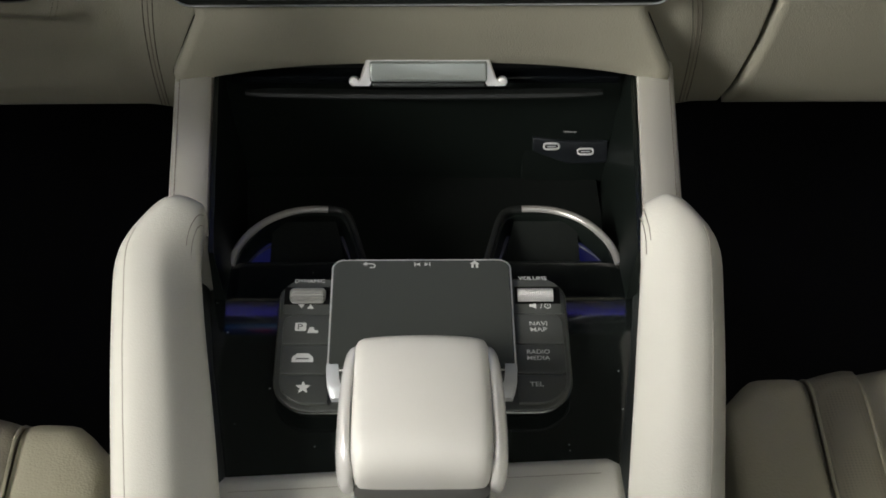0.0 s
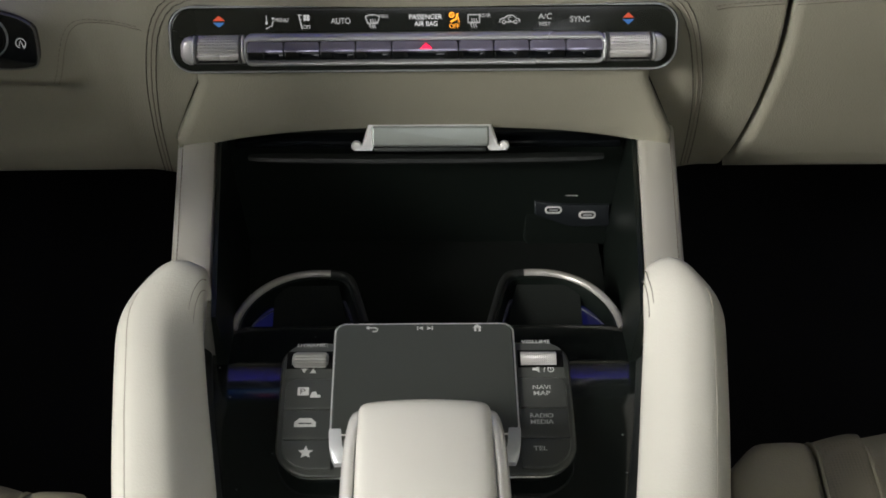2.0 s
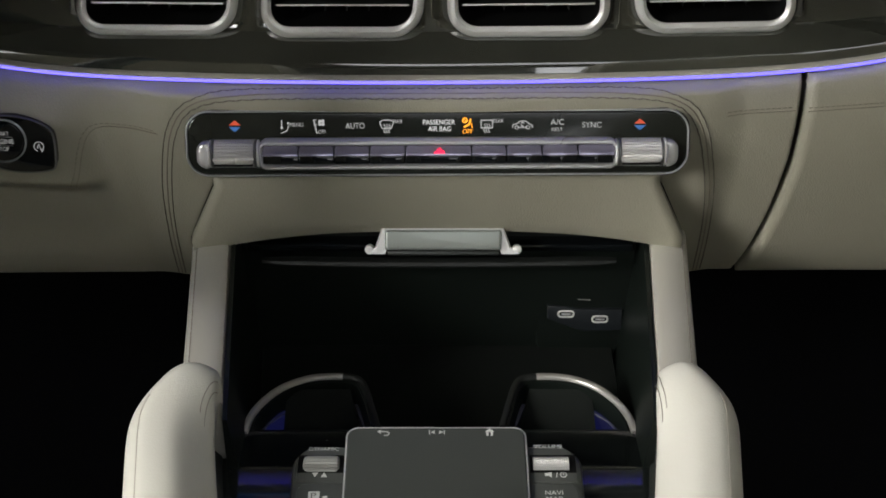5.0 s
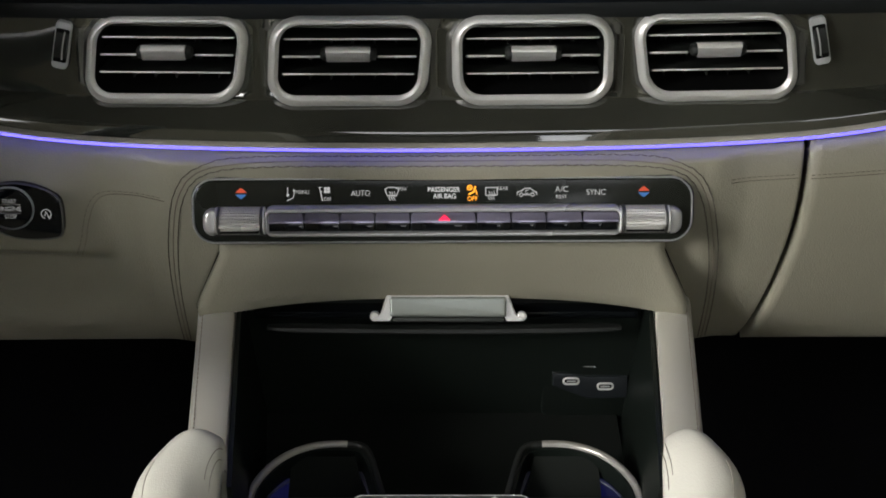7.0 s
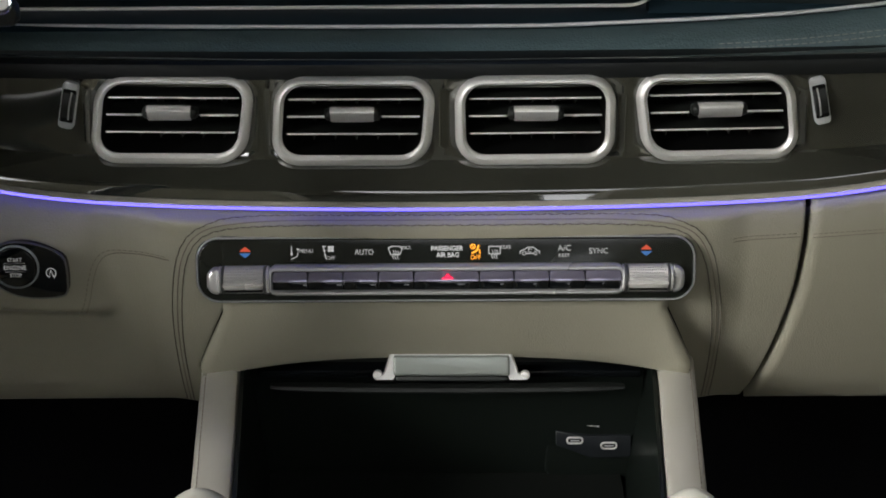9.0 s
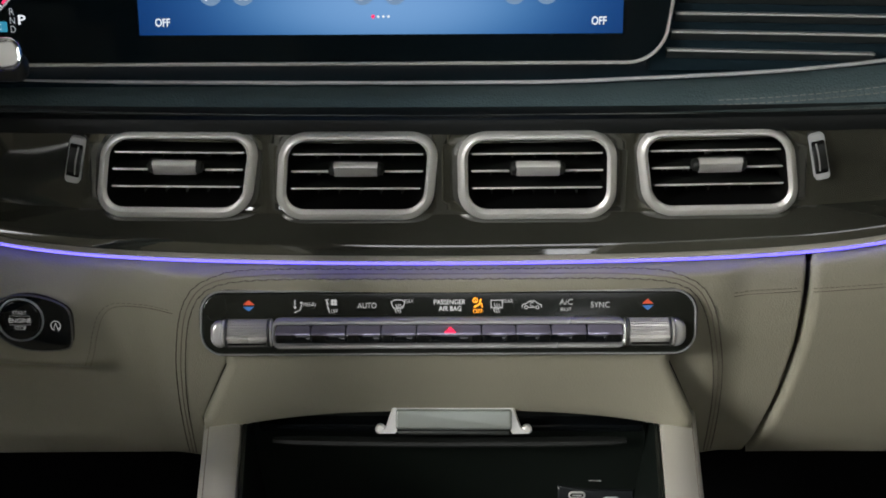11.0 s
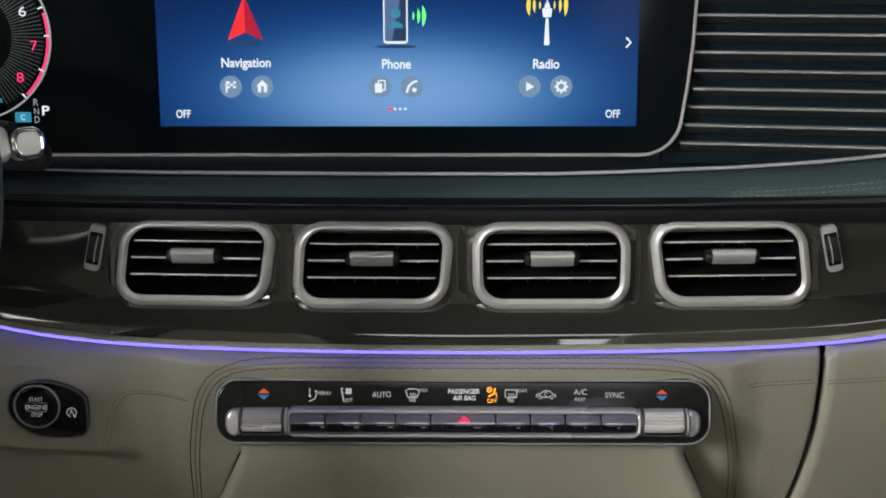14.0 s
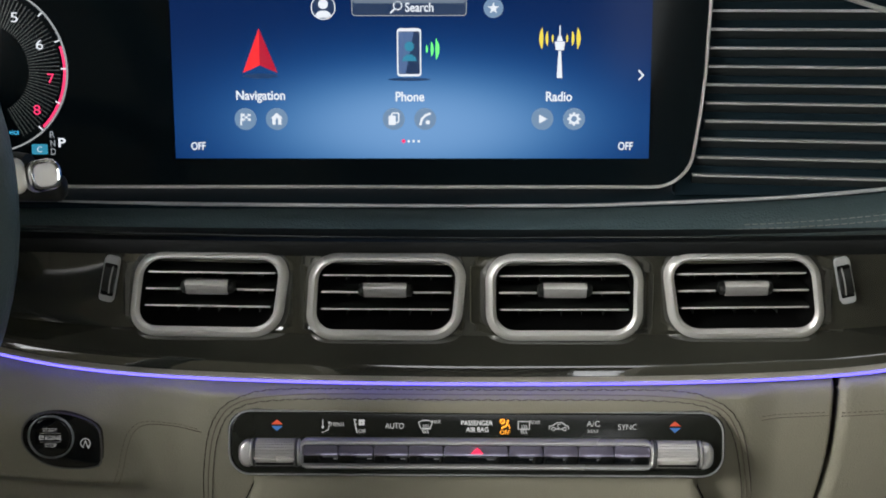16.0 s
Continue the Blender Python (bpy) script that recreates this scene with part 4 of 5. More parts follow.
for rr, wd in ((0.0045, 0.0012), (0.0080, 0.0018), (0.0115, 0.0024)):
    arc_ = disc(0.0062, 0.0672, rr, 10, -36, 36)
    back_ = [(x - wd * math.cos(math.pi * (i / 10 - 0.5)), y) for i, (x, y) in enumerate(arc_)]
    part("phone_wave", poly(bmesh.new(), arc_ + back_[::-1][1:-1], Q), SC_GREEN, ph, "green signal wave")
part("phone_shadow", poly(bmesh.new(), [(-0.0008 + 0.013 * math.cos(a / 10 * math.pi), 0.0488 + 0.0010 * math.sin(a / 10 * math.pi)) for a in range(20)], 0.0), SC_SHADE, ph)
# radio mast
bm = poly(bmesh.new(), [(0.0892, 0.0496), (0.0926, 0.0496), (0.0917, 0.0660), (0.0901, 0.0660)], Q)
poly(bm, [(0.0884, 0.0664), (0.0934, 0.0664), (0.0940, 0.0716), (0.0878, 0.0716)], Q)
poly(bm, [(0.0890, 0.0718), (0.0928, 0.0718), (0.0920, 0.0750), (0.0898, 0.0750)], Q)
polyline(bm, [(0.0909, 0.0750), (0.0909, 0.0810)], 0.0008, Q)
mast = part("radio_mast", bm, SC_WHITE, page, "white radio mast")
for s in (0, 180):
    for rr, wd in ((0.0050, 0.0012), (0.0088, 0.0018), (0.0126, 0.0026)):
        arc_ = disc(0.0909, 0.0735, rr, 10, s - 32, s + 32)
        sg = 1 if s == 0 else -1
        back_ = [(x - sg * wd * math.cos(math.pi * (i / 10 - 0.5)), y) for i, (x, y) in enumerate(arc_)]
        part("radio_wave", poly(bmesh.new(), arc_ + back_[::-1][1:-1], Q), SC_YELLOW, mast, "yellow radio wave")
# small round buttons
for k, x in enumerate((-0.1022, -0.0828, -0.0106, 0.0088, 0.0808, 0.1002)):
    dsc = part("round_button", poly(bmesh.new(), disc(x, 0.0245, 0.0068, 28), 0.0), SC_DISC, page, "pale blue round button")
    bm = bmesh.new()
    y = 0.0245
    if k == 0:
        polyline(bm, [(x - 0.0028, y - 0.0035), (x - 0.0024, y + 0.0032)], 0.0010, Q)
        for i in range(3):
            for j in range(3):
                if (i + j) % 2 == 0:
                    poly(bm, [(x - 0.0022 + i * 0.0018, y - 0.0010 + j * 0.0014), (x - 0.0004 + i * 0.0018, y - 0.0010 + j * 0.0014), (x - 0.0004 + i * 0.0018, y + 0.0004 + j * 0.0014), (x - 0.0022 + i * 0.0018, y + 0.0004 + j * 0.0014)], Q)
    elif k == 1:
        poly(bm, [(x - 0.0038, y + 0.0004), (x + 0.0038, y + 0.0004), (x, y + 0.0040)], Q)
        poly(bm, [(x - 0.0028, y - 0.0034), (x - 0.0008, y - 0.0034), (x - 0.0008, y + 0.0004), (x - 0.0028, y + 0.0004)], Q)
        poly(bm, [(x + 0.0008, y - 0.0034), (x + 0.0028, y - 0.0034), (x + 0.0028, y + 0.0004), (x + 0.0008, y + 0.0004)], Q)
    elif k == 2:
        polyline(bm, rrect(0.0042, 0.0058, 0.0006, 2, x + 0.0010, y + 0.0008), 0.0008, Q, True)
        poly(bm, rrect(0.0044, 0.0058, 0.0006, 2, x - 0.0010, y - 0.0008), Q)
    elif k == 3:
        polyline(bm, [(x - 0.0030, y - 0.0034), (x - 0.0020, y), (x, y + 0.0022), (x + 0.0030, y + 0.0034)], 0.0014, Q)
        poly(bm, disc(x + 0.0016, y - 0.0020, 0.0014, 10), Q)
    elif k == 4:
        poly(bm, [(x - 0.0020, y - 0.0028), (x + 0.0030, y), (x - 0.0020, y + 0.0028)], Q)
    else:
        polyline(bm, disc(x, y, 0.0025, 14), 0.0013, Q, True)
        for a in range(0, 360, 45):
            polyline(bm, [(x + 0.0030 * math.cos(radians(a)), y + 0.0030 * math.sin(radians(a))), (x + 0.0038 * math.cos(radians(a)), y + 0.0038 * math.sin(radians(a)))], 0.0012, Q)
    part("button_mark", bm, SC_WHITE, dsc)
for k in range(4):
    part("page_dot", poly(bmesh.new(), disc(-0.0046 + 0.0031 * k, 0.0108, 0.0012 if k == 0 else 0.0008, 12), Q), SC_PINK if k == 0 else SC_WHITE, page)
part("next_arrow", polyline(bmesh.new(), [(0.1392, 0.0540), (0.1418, 0.0512), (0.1392, 0.0484)], 0.0010, Q), SC_WHITE, page)
# search row at the top of the page
part("search_box", poly(bmesh.new(), rrect(0.0690, 0.0140, 0.0020, 4, -0.0006, 0.0946), 0.0), SC_BOX, page, "dark search box")
part("search_band", poly(bmesh.new(), rrect(0.0680, 0.0066, 0.0016, 4, -0.0006, 0.0981), 0.0002), SC_BAND, page, "paler upper half of the search box")
part("search_frame", polyline(bmesh.new(), rrect(0.0694, 0.0144, 0.0020, 4, -0.0006, 0.0946), 0.0005, 0.0001, True), SC_GREY, page)
writing("Search", "caption", SC_WHITE, page, 0.0056, 0.0924, Q + 0.0003, 0.0172, 0.0056, bold=0.018)
bm = polyline(bmesh.new(), disc(-0.0075, 0.0934, 0.0025, 14), 0.0007, Q, True)
polyline(bm, [(-0.0094, 0.0914), (-0.0118, 0.0890)], 0.0010, Q)
part("search_mark", bm, SC_WHITE, page)
pb = part("profile_button", poly(bmesh.new(), disc(-0.0528, 0.0924, 0.0074, 28), 0.0), SC_NAVY, page, "round profile button")
part("profile_ring", polyline(bmesh.new(), disc(-0.0528, 0.0924, 0.0072, 28), 0.0006, Q, True), SC_WHITE, pb)
bm = poly(bmesh.new(), disc(-0.0528, 0.0944, 0.0030, 16), Q)
poly(bm, [(-0.0576, 0.0876), (-0.0568, 0.0892), (-0.0546, 0.0904), (-0.0510, 0.0904), (-0.0488, 0.0892), (-0.0480, 0.0876), (-0.0500, 0.0862), (-0.0556, 0.0862)], Q)
part("profile_mark", bm, SC_WHITE, pb)
fb = part("favourite_button", poly(bmesh.new(), disc(0.0505, 0.0918, 0.0060, 28), 0.0), SC_DISC, page)
part("star_mark", poly(bmesh.new(), [(0.0505 + (0.0036 if k % 2 == 0 else 0.0015) * math.sin(radians(36 * k)), 0.0916 + (0.0036 if k % 2 == 0 else 0.0015) * math.cos(radians(36 * k))) for k in range(10)], Q), SC_WHITE, fb)

# instrument dial at the left end of the same glass
gx, gy, gr = -0.2630, 0.0555, 0.0520
dial = part("dial_ring", frame_ring(bmesh.new(), 2 * gr, 2 * gr, gr - 0.00001, [(0, -0.0006), (0, 0.0), (0.0011, 0.0), (0.0011, -0.0006)], gx, gy, n=20), SC_RING, disp, "pale grey dial ring")
bm = bmesh.new()
for a in np.arange(-62, 130, 3.2):
    c, s_ = math.cos(radians(a)), math.sin(radians(a))
    polyline(bm, [(gx + 0.028 * c, gy + 0.028 * s_), (gx + 0.047 * c, gy + 0.047 * s_)], 0.00055, -0.0006)
part("dial_pattern", bm, glow("screen_dim_line", (0.10, 0.12, 0.12), 0.11), dial, "fine radial dial lines")
bm = bmesh.new()
for a in (-48, -25, 0, 20, 42, 62):
    c, s_ = math.cos(radians(a)), math.sin(radians(a))
    polyline(bm, [(gx + 0.0478 * c, gy + 0.0478 * s_), (gx + 0.0506 * c, gy + 0.0506 * s_)], 0.0009, -0.0004)
part("dial_ticks", bm, SC_WHITE, dial)
bm = bmesh.new()
aa = [-46 + i * 62 / 16 for i in range(17)]
loft(bm, [[(gx + 0.0506 * math.cos(radians(a)), gy + 0.0506 * math.sin(radians(a)), z) for a in aa] + [(gx + 0.0490 * math.cos(radians(a)), gy + 0.0490 * math.sin(radians(a)), z) for a in reversed(aa)] for z in (-0.0007, -0.0005)])
part("red_zone", bm, SC_PINK, dial, "red zone of the dial")
for n_, x, y, mt in (("5", -0.2423, 0.0868, SC_WHITE), ("6", -0.2277, 0.0703, SC_WHITE), ("7", -0.2219, 0.0495, SC_PINK), ("8", -0.2317, 0.0302, SC_PINK)):
    writing(n_, "dial_number", mt, dial, x, y, -0.0004, 0.0044, 0.0060)
writing("P", "gear_letter", SC_WHITE, dial, -0.2173, 0.0098, -0.0004, 0.0046, 0.0058, bold=0.02)
for n_, y in (("R", 0.0148), ("N", 0.0094), ("D", 0.0042)):
    writing(n_, "gear_letter", SC_GREY, dial, -0.2231, y, -0.0004, 0.0030, 0.0040)
cb = part("mode_box", poly(bmesh.new(), rrect(0.0100, 0.0064, 0.0008, 3, -0.2316, 0.0056), -0.0007), SC_TEAL, dial, "small cyan mode box")
writing("C", "mode_letter", SC_WHITE, cb, -0.2316, 0.0056, -0.0004, 0.0030, 0.0036)
writing("CHARGE", "dial_caption", SC_CYAN, dial, -0.2490, 0.0160, -0.0004, 0.0104, 0.0024)

# ---- slatted grille beside the display ----
gr_ = thing("dash_grille", DASH @ plane_at(0, 0.8265, 0.8637, 9), "black panel with thin silver slats beside the display", "grille")
bm = box(bmesh.new(), 0.3175, 0.055, -0.012, 0.385, 0.160, 0.012)
part("backing", bm, SHELF, gr_, "black grille backing")
for k in range(12):
    z = -0.0115 + 0.01118 * k
    x0 = 0.1350 + min(0.0065, max(0, k) * 0.0022)
    x1 = 0.262 + 0.05 * k if k < 3 else 0.50
    if k > 7:
        x1 = 0.232 - 0.022 * (k - 10)
    pts = [(x0 + (x1 - x0) * i / 12, z - (0.026 - 0.0024 * k) * ((x1 - x0) * i / 12)) for i in range(13)]
    sl = part("slat", loft(bmesh.new(), [[(x, y + dy, zz) for dy, zz in ((-0.0007, -0.007), (-0.0007, 0.0006), (0.0007, 0.0006), (0.0007, -0.007))] for x, y in pts]), SILVER_PAINT, gr_, "thin satin silver slat")
    part("louvre", loft(bmesh.new(), [[(x, y + dy, zz) for dy, zz in ((-0.0009, -0.0006), (-0.0052, -0.0040), (-0.0058, -0.0060), (-0.0009, -0.0060))] for x, y in pts]), LOUVRE, sl, "dark blue-grey louvre under the slat's edge")
part("top_trim", tube(bmesh.new(), [(0.150, 0.130, 0.001), (0.2247, 0.0962, 0.002), (0.2446, 0.0900, 0.002), (0.32, 0.0720, 0.002), (0.5, 0.045, 0.002)], 0.0016, 8), SATIN, gr_, "silver trim at the grille's upper edge")

# ---- steering wheel and stalk ----
sw = thing("steering_wheel", pose(-0.4075, 0.62, 0.888, 90 - 22), "black leather steering wheel rim", "steering wheel")
loops = []
for i in range(72):
    a = 2 * math.pi * i / 72
    c = Vector((0.172 * math.cos(a), 0.172 * math.sin(a), 0))
    d = Vector((math.cos(a), math.sin(a), 0))
    loops.append([c + 0.0155 * math.cos(2 * math.pi * k / 14) * d + Vector((0, 0, 0.0175 * math.sin(2 * math.pi * k / 14))) for k in range(14)])
part("rim", loft(bmesh.new(), loops, ring=True), PAD, sw, "black leather rim")
part("hub", prism(bmesh.new(), rrect(0.13, 0.11, 0.04, 8, 0, -0.005), -0.06, -0.005, 0.012), SOFTBLACK, sw, "black hub")
for a in (180, 270):
    d = Vector((math.cos(radians(a)), math.sin(radians(a)), 0))
    part("spoke", tube(bmesh.new(), [d * 0.05 + Vector((0, 0, -0.02)), d * 0.165], 0.013, 10), SOFTBLACK, sw)
st = thing("column_stalk", pose(-0.2270, 0.70, 0.8940), "black column stalk with chrome end", "stalk")
part("arm", tube(bmesh.new(), [(-0.16, 0.05, 0.004), (-0.06, 0.02, 0.002), (-0.030, 0.004, 0.0), (-0.012, 0.0, 0.0)], lambda f: 0.0115 - 0.0030 * f, 12), BLACK, st, "black stalk arm")
face = pose(-0.0010, -0.006, -0.0012, 72, 0, 30)


def stalk_piece(name, bm, mat, label):
    part(name, bm, mat, st, label, smooth=50).matrix_local = face


stalk_piece("end_button", prism(bmesh.new(), rrect(0.0168, 0.0172, 0.0066, 8), -0.016, 0.0010, 0.0022), SATIN, "satin silver end button")
stalk_piece("end_ring", frame_ring(bmesh.new(), 0.0172, 0.0176, 0.0068, [(0, -0.001), (0.0004, 0.0022), (0.0014, 0.0032), (0.0026, 0.0026), (0.0032, 0.0006), (0.0032, -0.001)], n=8), CHROME, "polished ring round the end button")
stalk_piece("collar", prism(bmesh.new(), rrect(0.0150, 0.0190, 0.0050, 8, -0.0165, 0.0016), -0.014, -0.0010, 0.0030), SATIN, "satin silver collar")
stalk_piece("symbol", poly(bmesh.new(), rrect(0.0034, 0.0078, 0.0012, 4, -0.0168, 0.0010), -0.0009), PRINT, "pale mark on the collar")
part("underside", box(bmesh.new(), -0.012, 0.010, -0.0140, 0.034, 0.014, 0.014, 0.005, 3), BLACK, st)

# ---- centre console ----
con = thing("centre_console", pose(0, 0, 0), "gloss black centre console with pale leather side rails", "console")


def rail_x(y):
    """Half widths of the console's inner wall and outer edge."""
    f = (y - 0.63) / 0.13
    return 0.1212 + 0.0118 * f, 0.1448 + 0.0130 * f


for s in (-1, 1):
    loops = []
    for y in np.linspace(0.598, 0.790, 20):
        a, b = rail_x(y)
        zt = 0.6300
        prof = [(a, 0.45), (a, zt - 0.005), (a + 0.0012, zt - 0.0015), (a + 0.004, zt), (b - 0.005, zt), (b - 0.0015, zt - 0.002), (b, zt - 0.007), (b + 0.002, 0.45)]
        loops.append([(0.0024 + s * x, y, z) for x, z in prof])
    part("side_rail", loft(bmesh.new(), loops), RAIL, con, "pale leather side rail, coloured darker for the dashboard's shade", smooth=40)
    pts = [(0.0024 + s * (rail_x(y)[1] - 0.0040), y, 0.6304) for y in np.linspace(0.60, 0.765, 30)]
    part("stitching", stitches(bmesh.new(), pts, 0.003, 0.0014, 0.0003), THREAD_BEIGE, con)
    # dark liner wall of the open bin
    loops = []
    for y in np.linspace(0.586, 0.800, 16):
        a = rail_x(y)[0]
        loops.append([(0.0024 + s * x, y, z) for x, z in ((a - 0.0004, 0.6275), (a - 0.0030, 0.6270), (a - 0.0160, 0.50), (a - 0.0004, 0.50))])
    part("bin_wall", loft(bmesh.new(), loops), BINWALL, con, "dark bin wall")

# the gloss deck, slightly crowned
def deck_z(y):
    """The deck rises from the rear to a soft crown and rolls off towards the bin."""
    a, b, up_, down = 0.548, 0.573, 0.17, -0.037
    z = 0.5950 + (min(y, a) - 0.567) * up_
    if y > a:
        f = (min(y, b) - a) / (b - a)
        z += (b - a) * (up_ * f + (down - up_) * f * f / 2)
    z += down * max(0.0, y - b)
    q = max(0.0, y - 0.584)
    return z - 0.30 * (q - 0.002 if q > 0.004 else q * q / 0.008)


def deck_half(y):
    return float(np.interp(y, [0.30, 0.40, 0.4675, 0.5377, 0.6180], [0.080, 0.0885, 0.0971, 0.1100, 0.1214]))


ys = list(np.linspace(0.6350, 0.30, 190))
loops = []
for y in ys:
    h, z = deck_half(y), deck_z(y)
    loops.append([(h * k / 8, y, z) for k in range(-8, 9)] + [(h, y, z - 0.02), (-h, y, z - 0.02)])
part("deck", loft(bmesh.new(), loops), DECK, con, "gloss black deck", smooth=50)
for s in (-1, 1):
    loops = []
    for y in ys:
        h, z = deck_half(y), deck_z(y)
        loops.append([(s * x, y, zz) for x, zz in ((h + 0.0002, z - 0.02), (h + 0.0002, z + 0.001), (h + 0.0010, z + 0.0025), (h + 0.010, z + 0.012), (h + 0.018, z + 0.012), (h + 0.018, z - 0.02))])
    part("deck_border", loft(bmesh.new(), loops), SOFTBLACK, con, "dark grey deck border", smooth=40)
part("deck_front", box(bmesh.new(), 0, 0.6350, 0.532, 0.240, 0.003, 0.080), BLACK, con)
part("bin_floor", box(bmesh.new(), 0, 0.70, 0.525, 0.24, 0.215, 0.006), RUBBER, con, "black rubber mat in the bin")
part("back_ridge", box(bmesh.new(), 0.003, 0.7785, 0.5985, 0.222, 0.004, 0.0030, 0.001), SOFTBLACK, con, "thin ridge across the bin's back wall")
part("socket_recess", prism(bmesh.new(), rrect(0.060, 0.060, 0.006, 4, 0.0985, 0.0), -0.004, 0.0, 0.0015), BINBACK, con, "panel round the sockets").matrix_world = plane_at(0, 0.7800, 0.5560, 6)
part("bin_back", box(bmesh.new(), 0, 0.7855, 0.570, 0.262, 0.012, 0.110), BINBACK, con, "black back wall of the bin")
part("bin_lip", box(bmesh.new(), 0.003, 0.7790, 0.6150, 0.250, 0.020, 0.006, 0.002), GLOSS, con, "gloss black lip of the sliding cover")
loops = []
for x in np.linspace(-0.112, 0.116, 25):
    e = ((x - 0.002) / 0.114) ** 2
    r = 0.0034 * (1 - 0.4 * e ** 6)
    loops.append([(x, 0.7610 - 0.004 * (1 - e) + r * math.cos(t) * 1.3, 0.6124 - 0.0012 * e + r * 0.8 * math.sin(t)) for t in (2 * math.pi * k / 8 for k in range(8))])
part("cover_edge", loft(bmesh.new(), loops), BLACK, con, "dark rounded edge of the sliding cover")
part("console_core", box(bmesh.new(), 0, 0.50, 0.36, 0.20, 0.56, 0.30), BLACK, con)

# armrest behind the deck
ar_ = thing("armrest", pose(0.006, 0.316, 0.570) @ pose(0, 0, 0, 0, 0, 3.5), "pale leather armrest lid at the rear of the console", "armrest")
loops = []
for y, zt, inset in ((0.1600, -0.004, 0.010), (0.1625, 0.004, 0.004), (0.1600, 0.010, 0.001), (0.152, 0.0135, 0), (0.10, 0.013, 0), (0, 0.010, 0), (-0.25, 0.006, 0)):
    h = 0.1050 - 0.03 * (0.16 - y) - inset
    loops.append([(x, y, z) for x, z in ((-h, -0.03), (-h, zt - 0.006), (-h + 0.002, zt - 0.002), (-h + 0.007, zt), (h - 0.007, zt), (h - 0.002, zt - 0.002), (h, zt - 0.006), (h, -0.03))])
part("lid", loft(bmesh.new(), loops), PALE, ar_, "pale leather lid", smooth=50)
part("seam", tube(bmesh.new(), [(x, 0.1475, 0.0134) for x in np.linspace(-0.092, 0.092, 20)], 0.0003, 5), THREAD_SOFT, ar_, "fine seam along the lid")
part("hinge_block", box(bmesh.new(), 0, 0.02, -0.045, 0.15, 0.20, 0.05, 0.006), BLACK, ar_, "black block under the lid")

# ---- padded grab handles ----


def grip_edges(s, y, a, b):
    """The driver's handle is set a little further in than the passenger's."""
    if s < 0:
        return a - 0.0028 + 0.0024 * sm(0.47, 0.54, y), b + 0.0010
    return a - 0.0005 + 0.0042 * sm(0.580, 0.602, y), b - 0.0020 + 0.0032 * sm(0.550, 0.580, y)


def build_grip(s):
    g = thing("grab_handle", pose(0, 0, 0), "padded pale leather grab handle along the console", "grab handle", "grab handles on the console")
    loops = []
    stations = [(0.6020, 0.1150, 0.1290, -0.034), (0.6015, 0.1148, 0.1318, -0.022), (0.5995, 0.1146, 0.1350, -0.0110), (0.5960, 0.1144, 0.1385, -0.0045), (0.5910, 0.1142, 0.1425, -0.0014), (0.5850, 0.1140, 0.1468, -0.0003), (0.5770, 0.1138, 0.1520, 0.0), (0.5690, 0.1134, 0.1556, 0.0), (0.5600, 0.1126, 0.1576, 0.0), (0.5480, 0.1112, 0.1572, 0), (0.5300, 0.1086, 0.1552, 0), (0.50, 0.1044, 0.1520, 0), (0.46, 0.0985, 0.1465, 0), (0.42, 0.0925, 0.1405, 0), (0.38, 0.0880, 0.1350, 0), (0.30, 0.0830, 0.1260, 0)]
    for y, a, b, dz in stations:
        a, b = grip_edges(s, y, a, b)
        zt = 0.6640 - (0.595 - y) * math.tan(radians(12)) + dz
        zb = 0.590 - (0.595 - y) * 0.12
        w = b - a
        ra = min(0.016, w * 0.45)
        prof = [(a + 0.0100, zb), (a + 0.0042, zt - 0.036)]
        ease = 1 - 0.70 * sm(0.535, 0.592, y)
        prof += [(a + f * w, zt - g * ease) for f, g in ((0.02, 0.0265), (0.09, 0.0195), (0.19, 0.0130), (0.30, 0.0072), (0.41, 0.0028), (0.52, 0.0004))]
        prof += [(b - ra * (1 - math.sin(t)), zt - ra * (1 - math.cos(t))) for t in (radians(q) for q in (8, 26, 44, 62, 80))]
        prof += [(b + 0.0, zt - 0.028), (b - 0.004, zb)]
        loops.append([(s * x, y, z) for x, z in prof])
    body = part("bolster", loft(bmesh.new(), loops), PALE, g, "padded pale leather bolster", smooth=70)
    k = body.modifiers.new("round", "SUBSURF")
    k.levels = k.render_levels = 1
    ys_, as_, bs_ = ([q[i] for q in reversed(stations)] for i in (0, 1, 2))
    pts = []
    for y in np.linspace(0.572, 0.32, 50):
        b = grip_edges(s, y, 0, float(np.interp(y, ys_, bs_)))[1]
        pts.append((s * (b - 0.0082), y, 0.6640 - (0.595 - y) * math.tan(radians(12)) - 0.0024))
    part("seam", tube(bmesh.new(), pts, 0.0003, 5), THREAD_SOFT, g, "fine seam along the outer edge")
    reach, front = (0.17, 0.5855) if s < 0 else (0.125, 0.5890)
    for off in (0.0, 0.0055):
        pts = []
        for q in range(0, 91, 6):
            y = front - off - 0.020 * (1 - math.cos(radians(q)))
            a, b = grip_edges(s, y, float(np.interp(y, ys_, as_)), float(np.interp(y, ys_, bs_)))
            f = 0.02 + (reach - 9.0 * off) * math.sin(radians(q))
            drop = float(np.interp(f, (0.02, 0.09, 0.19, 0.30, 0.41), (0.0265, 0.0195, 0.0130, 0.0072, 0.0028)))
            pts.append((s * (a + f * (b - a)), y, 0.6640 - (0.595 - y) * math.tan(radians(12)) - drop * (1 - 0.70 * sm(0.535, 0.592, y)) - 0.0002))
        part("seam", tube(bmesh.new(), pts, 0.00026, 5), THREAD_BEIGE, g, "curved seam at the front of the handle")
    return g


build_grip(-1)
build_grip(1)

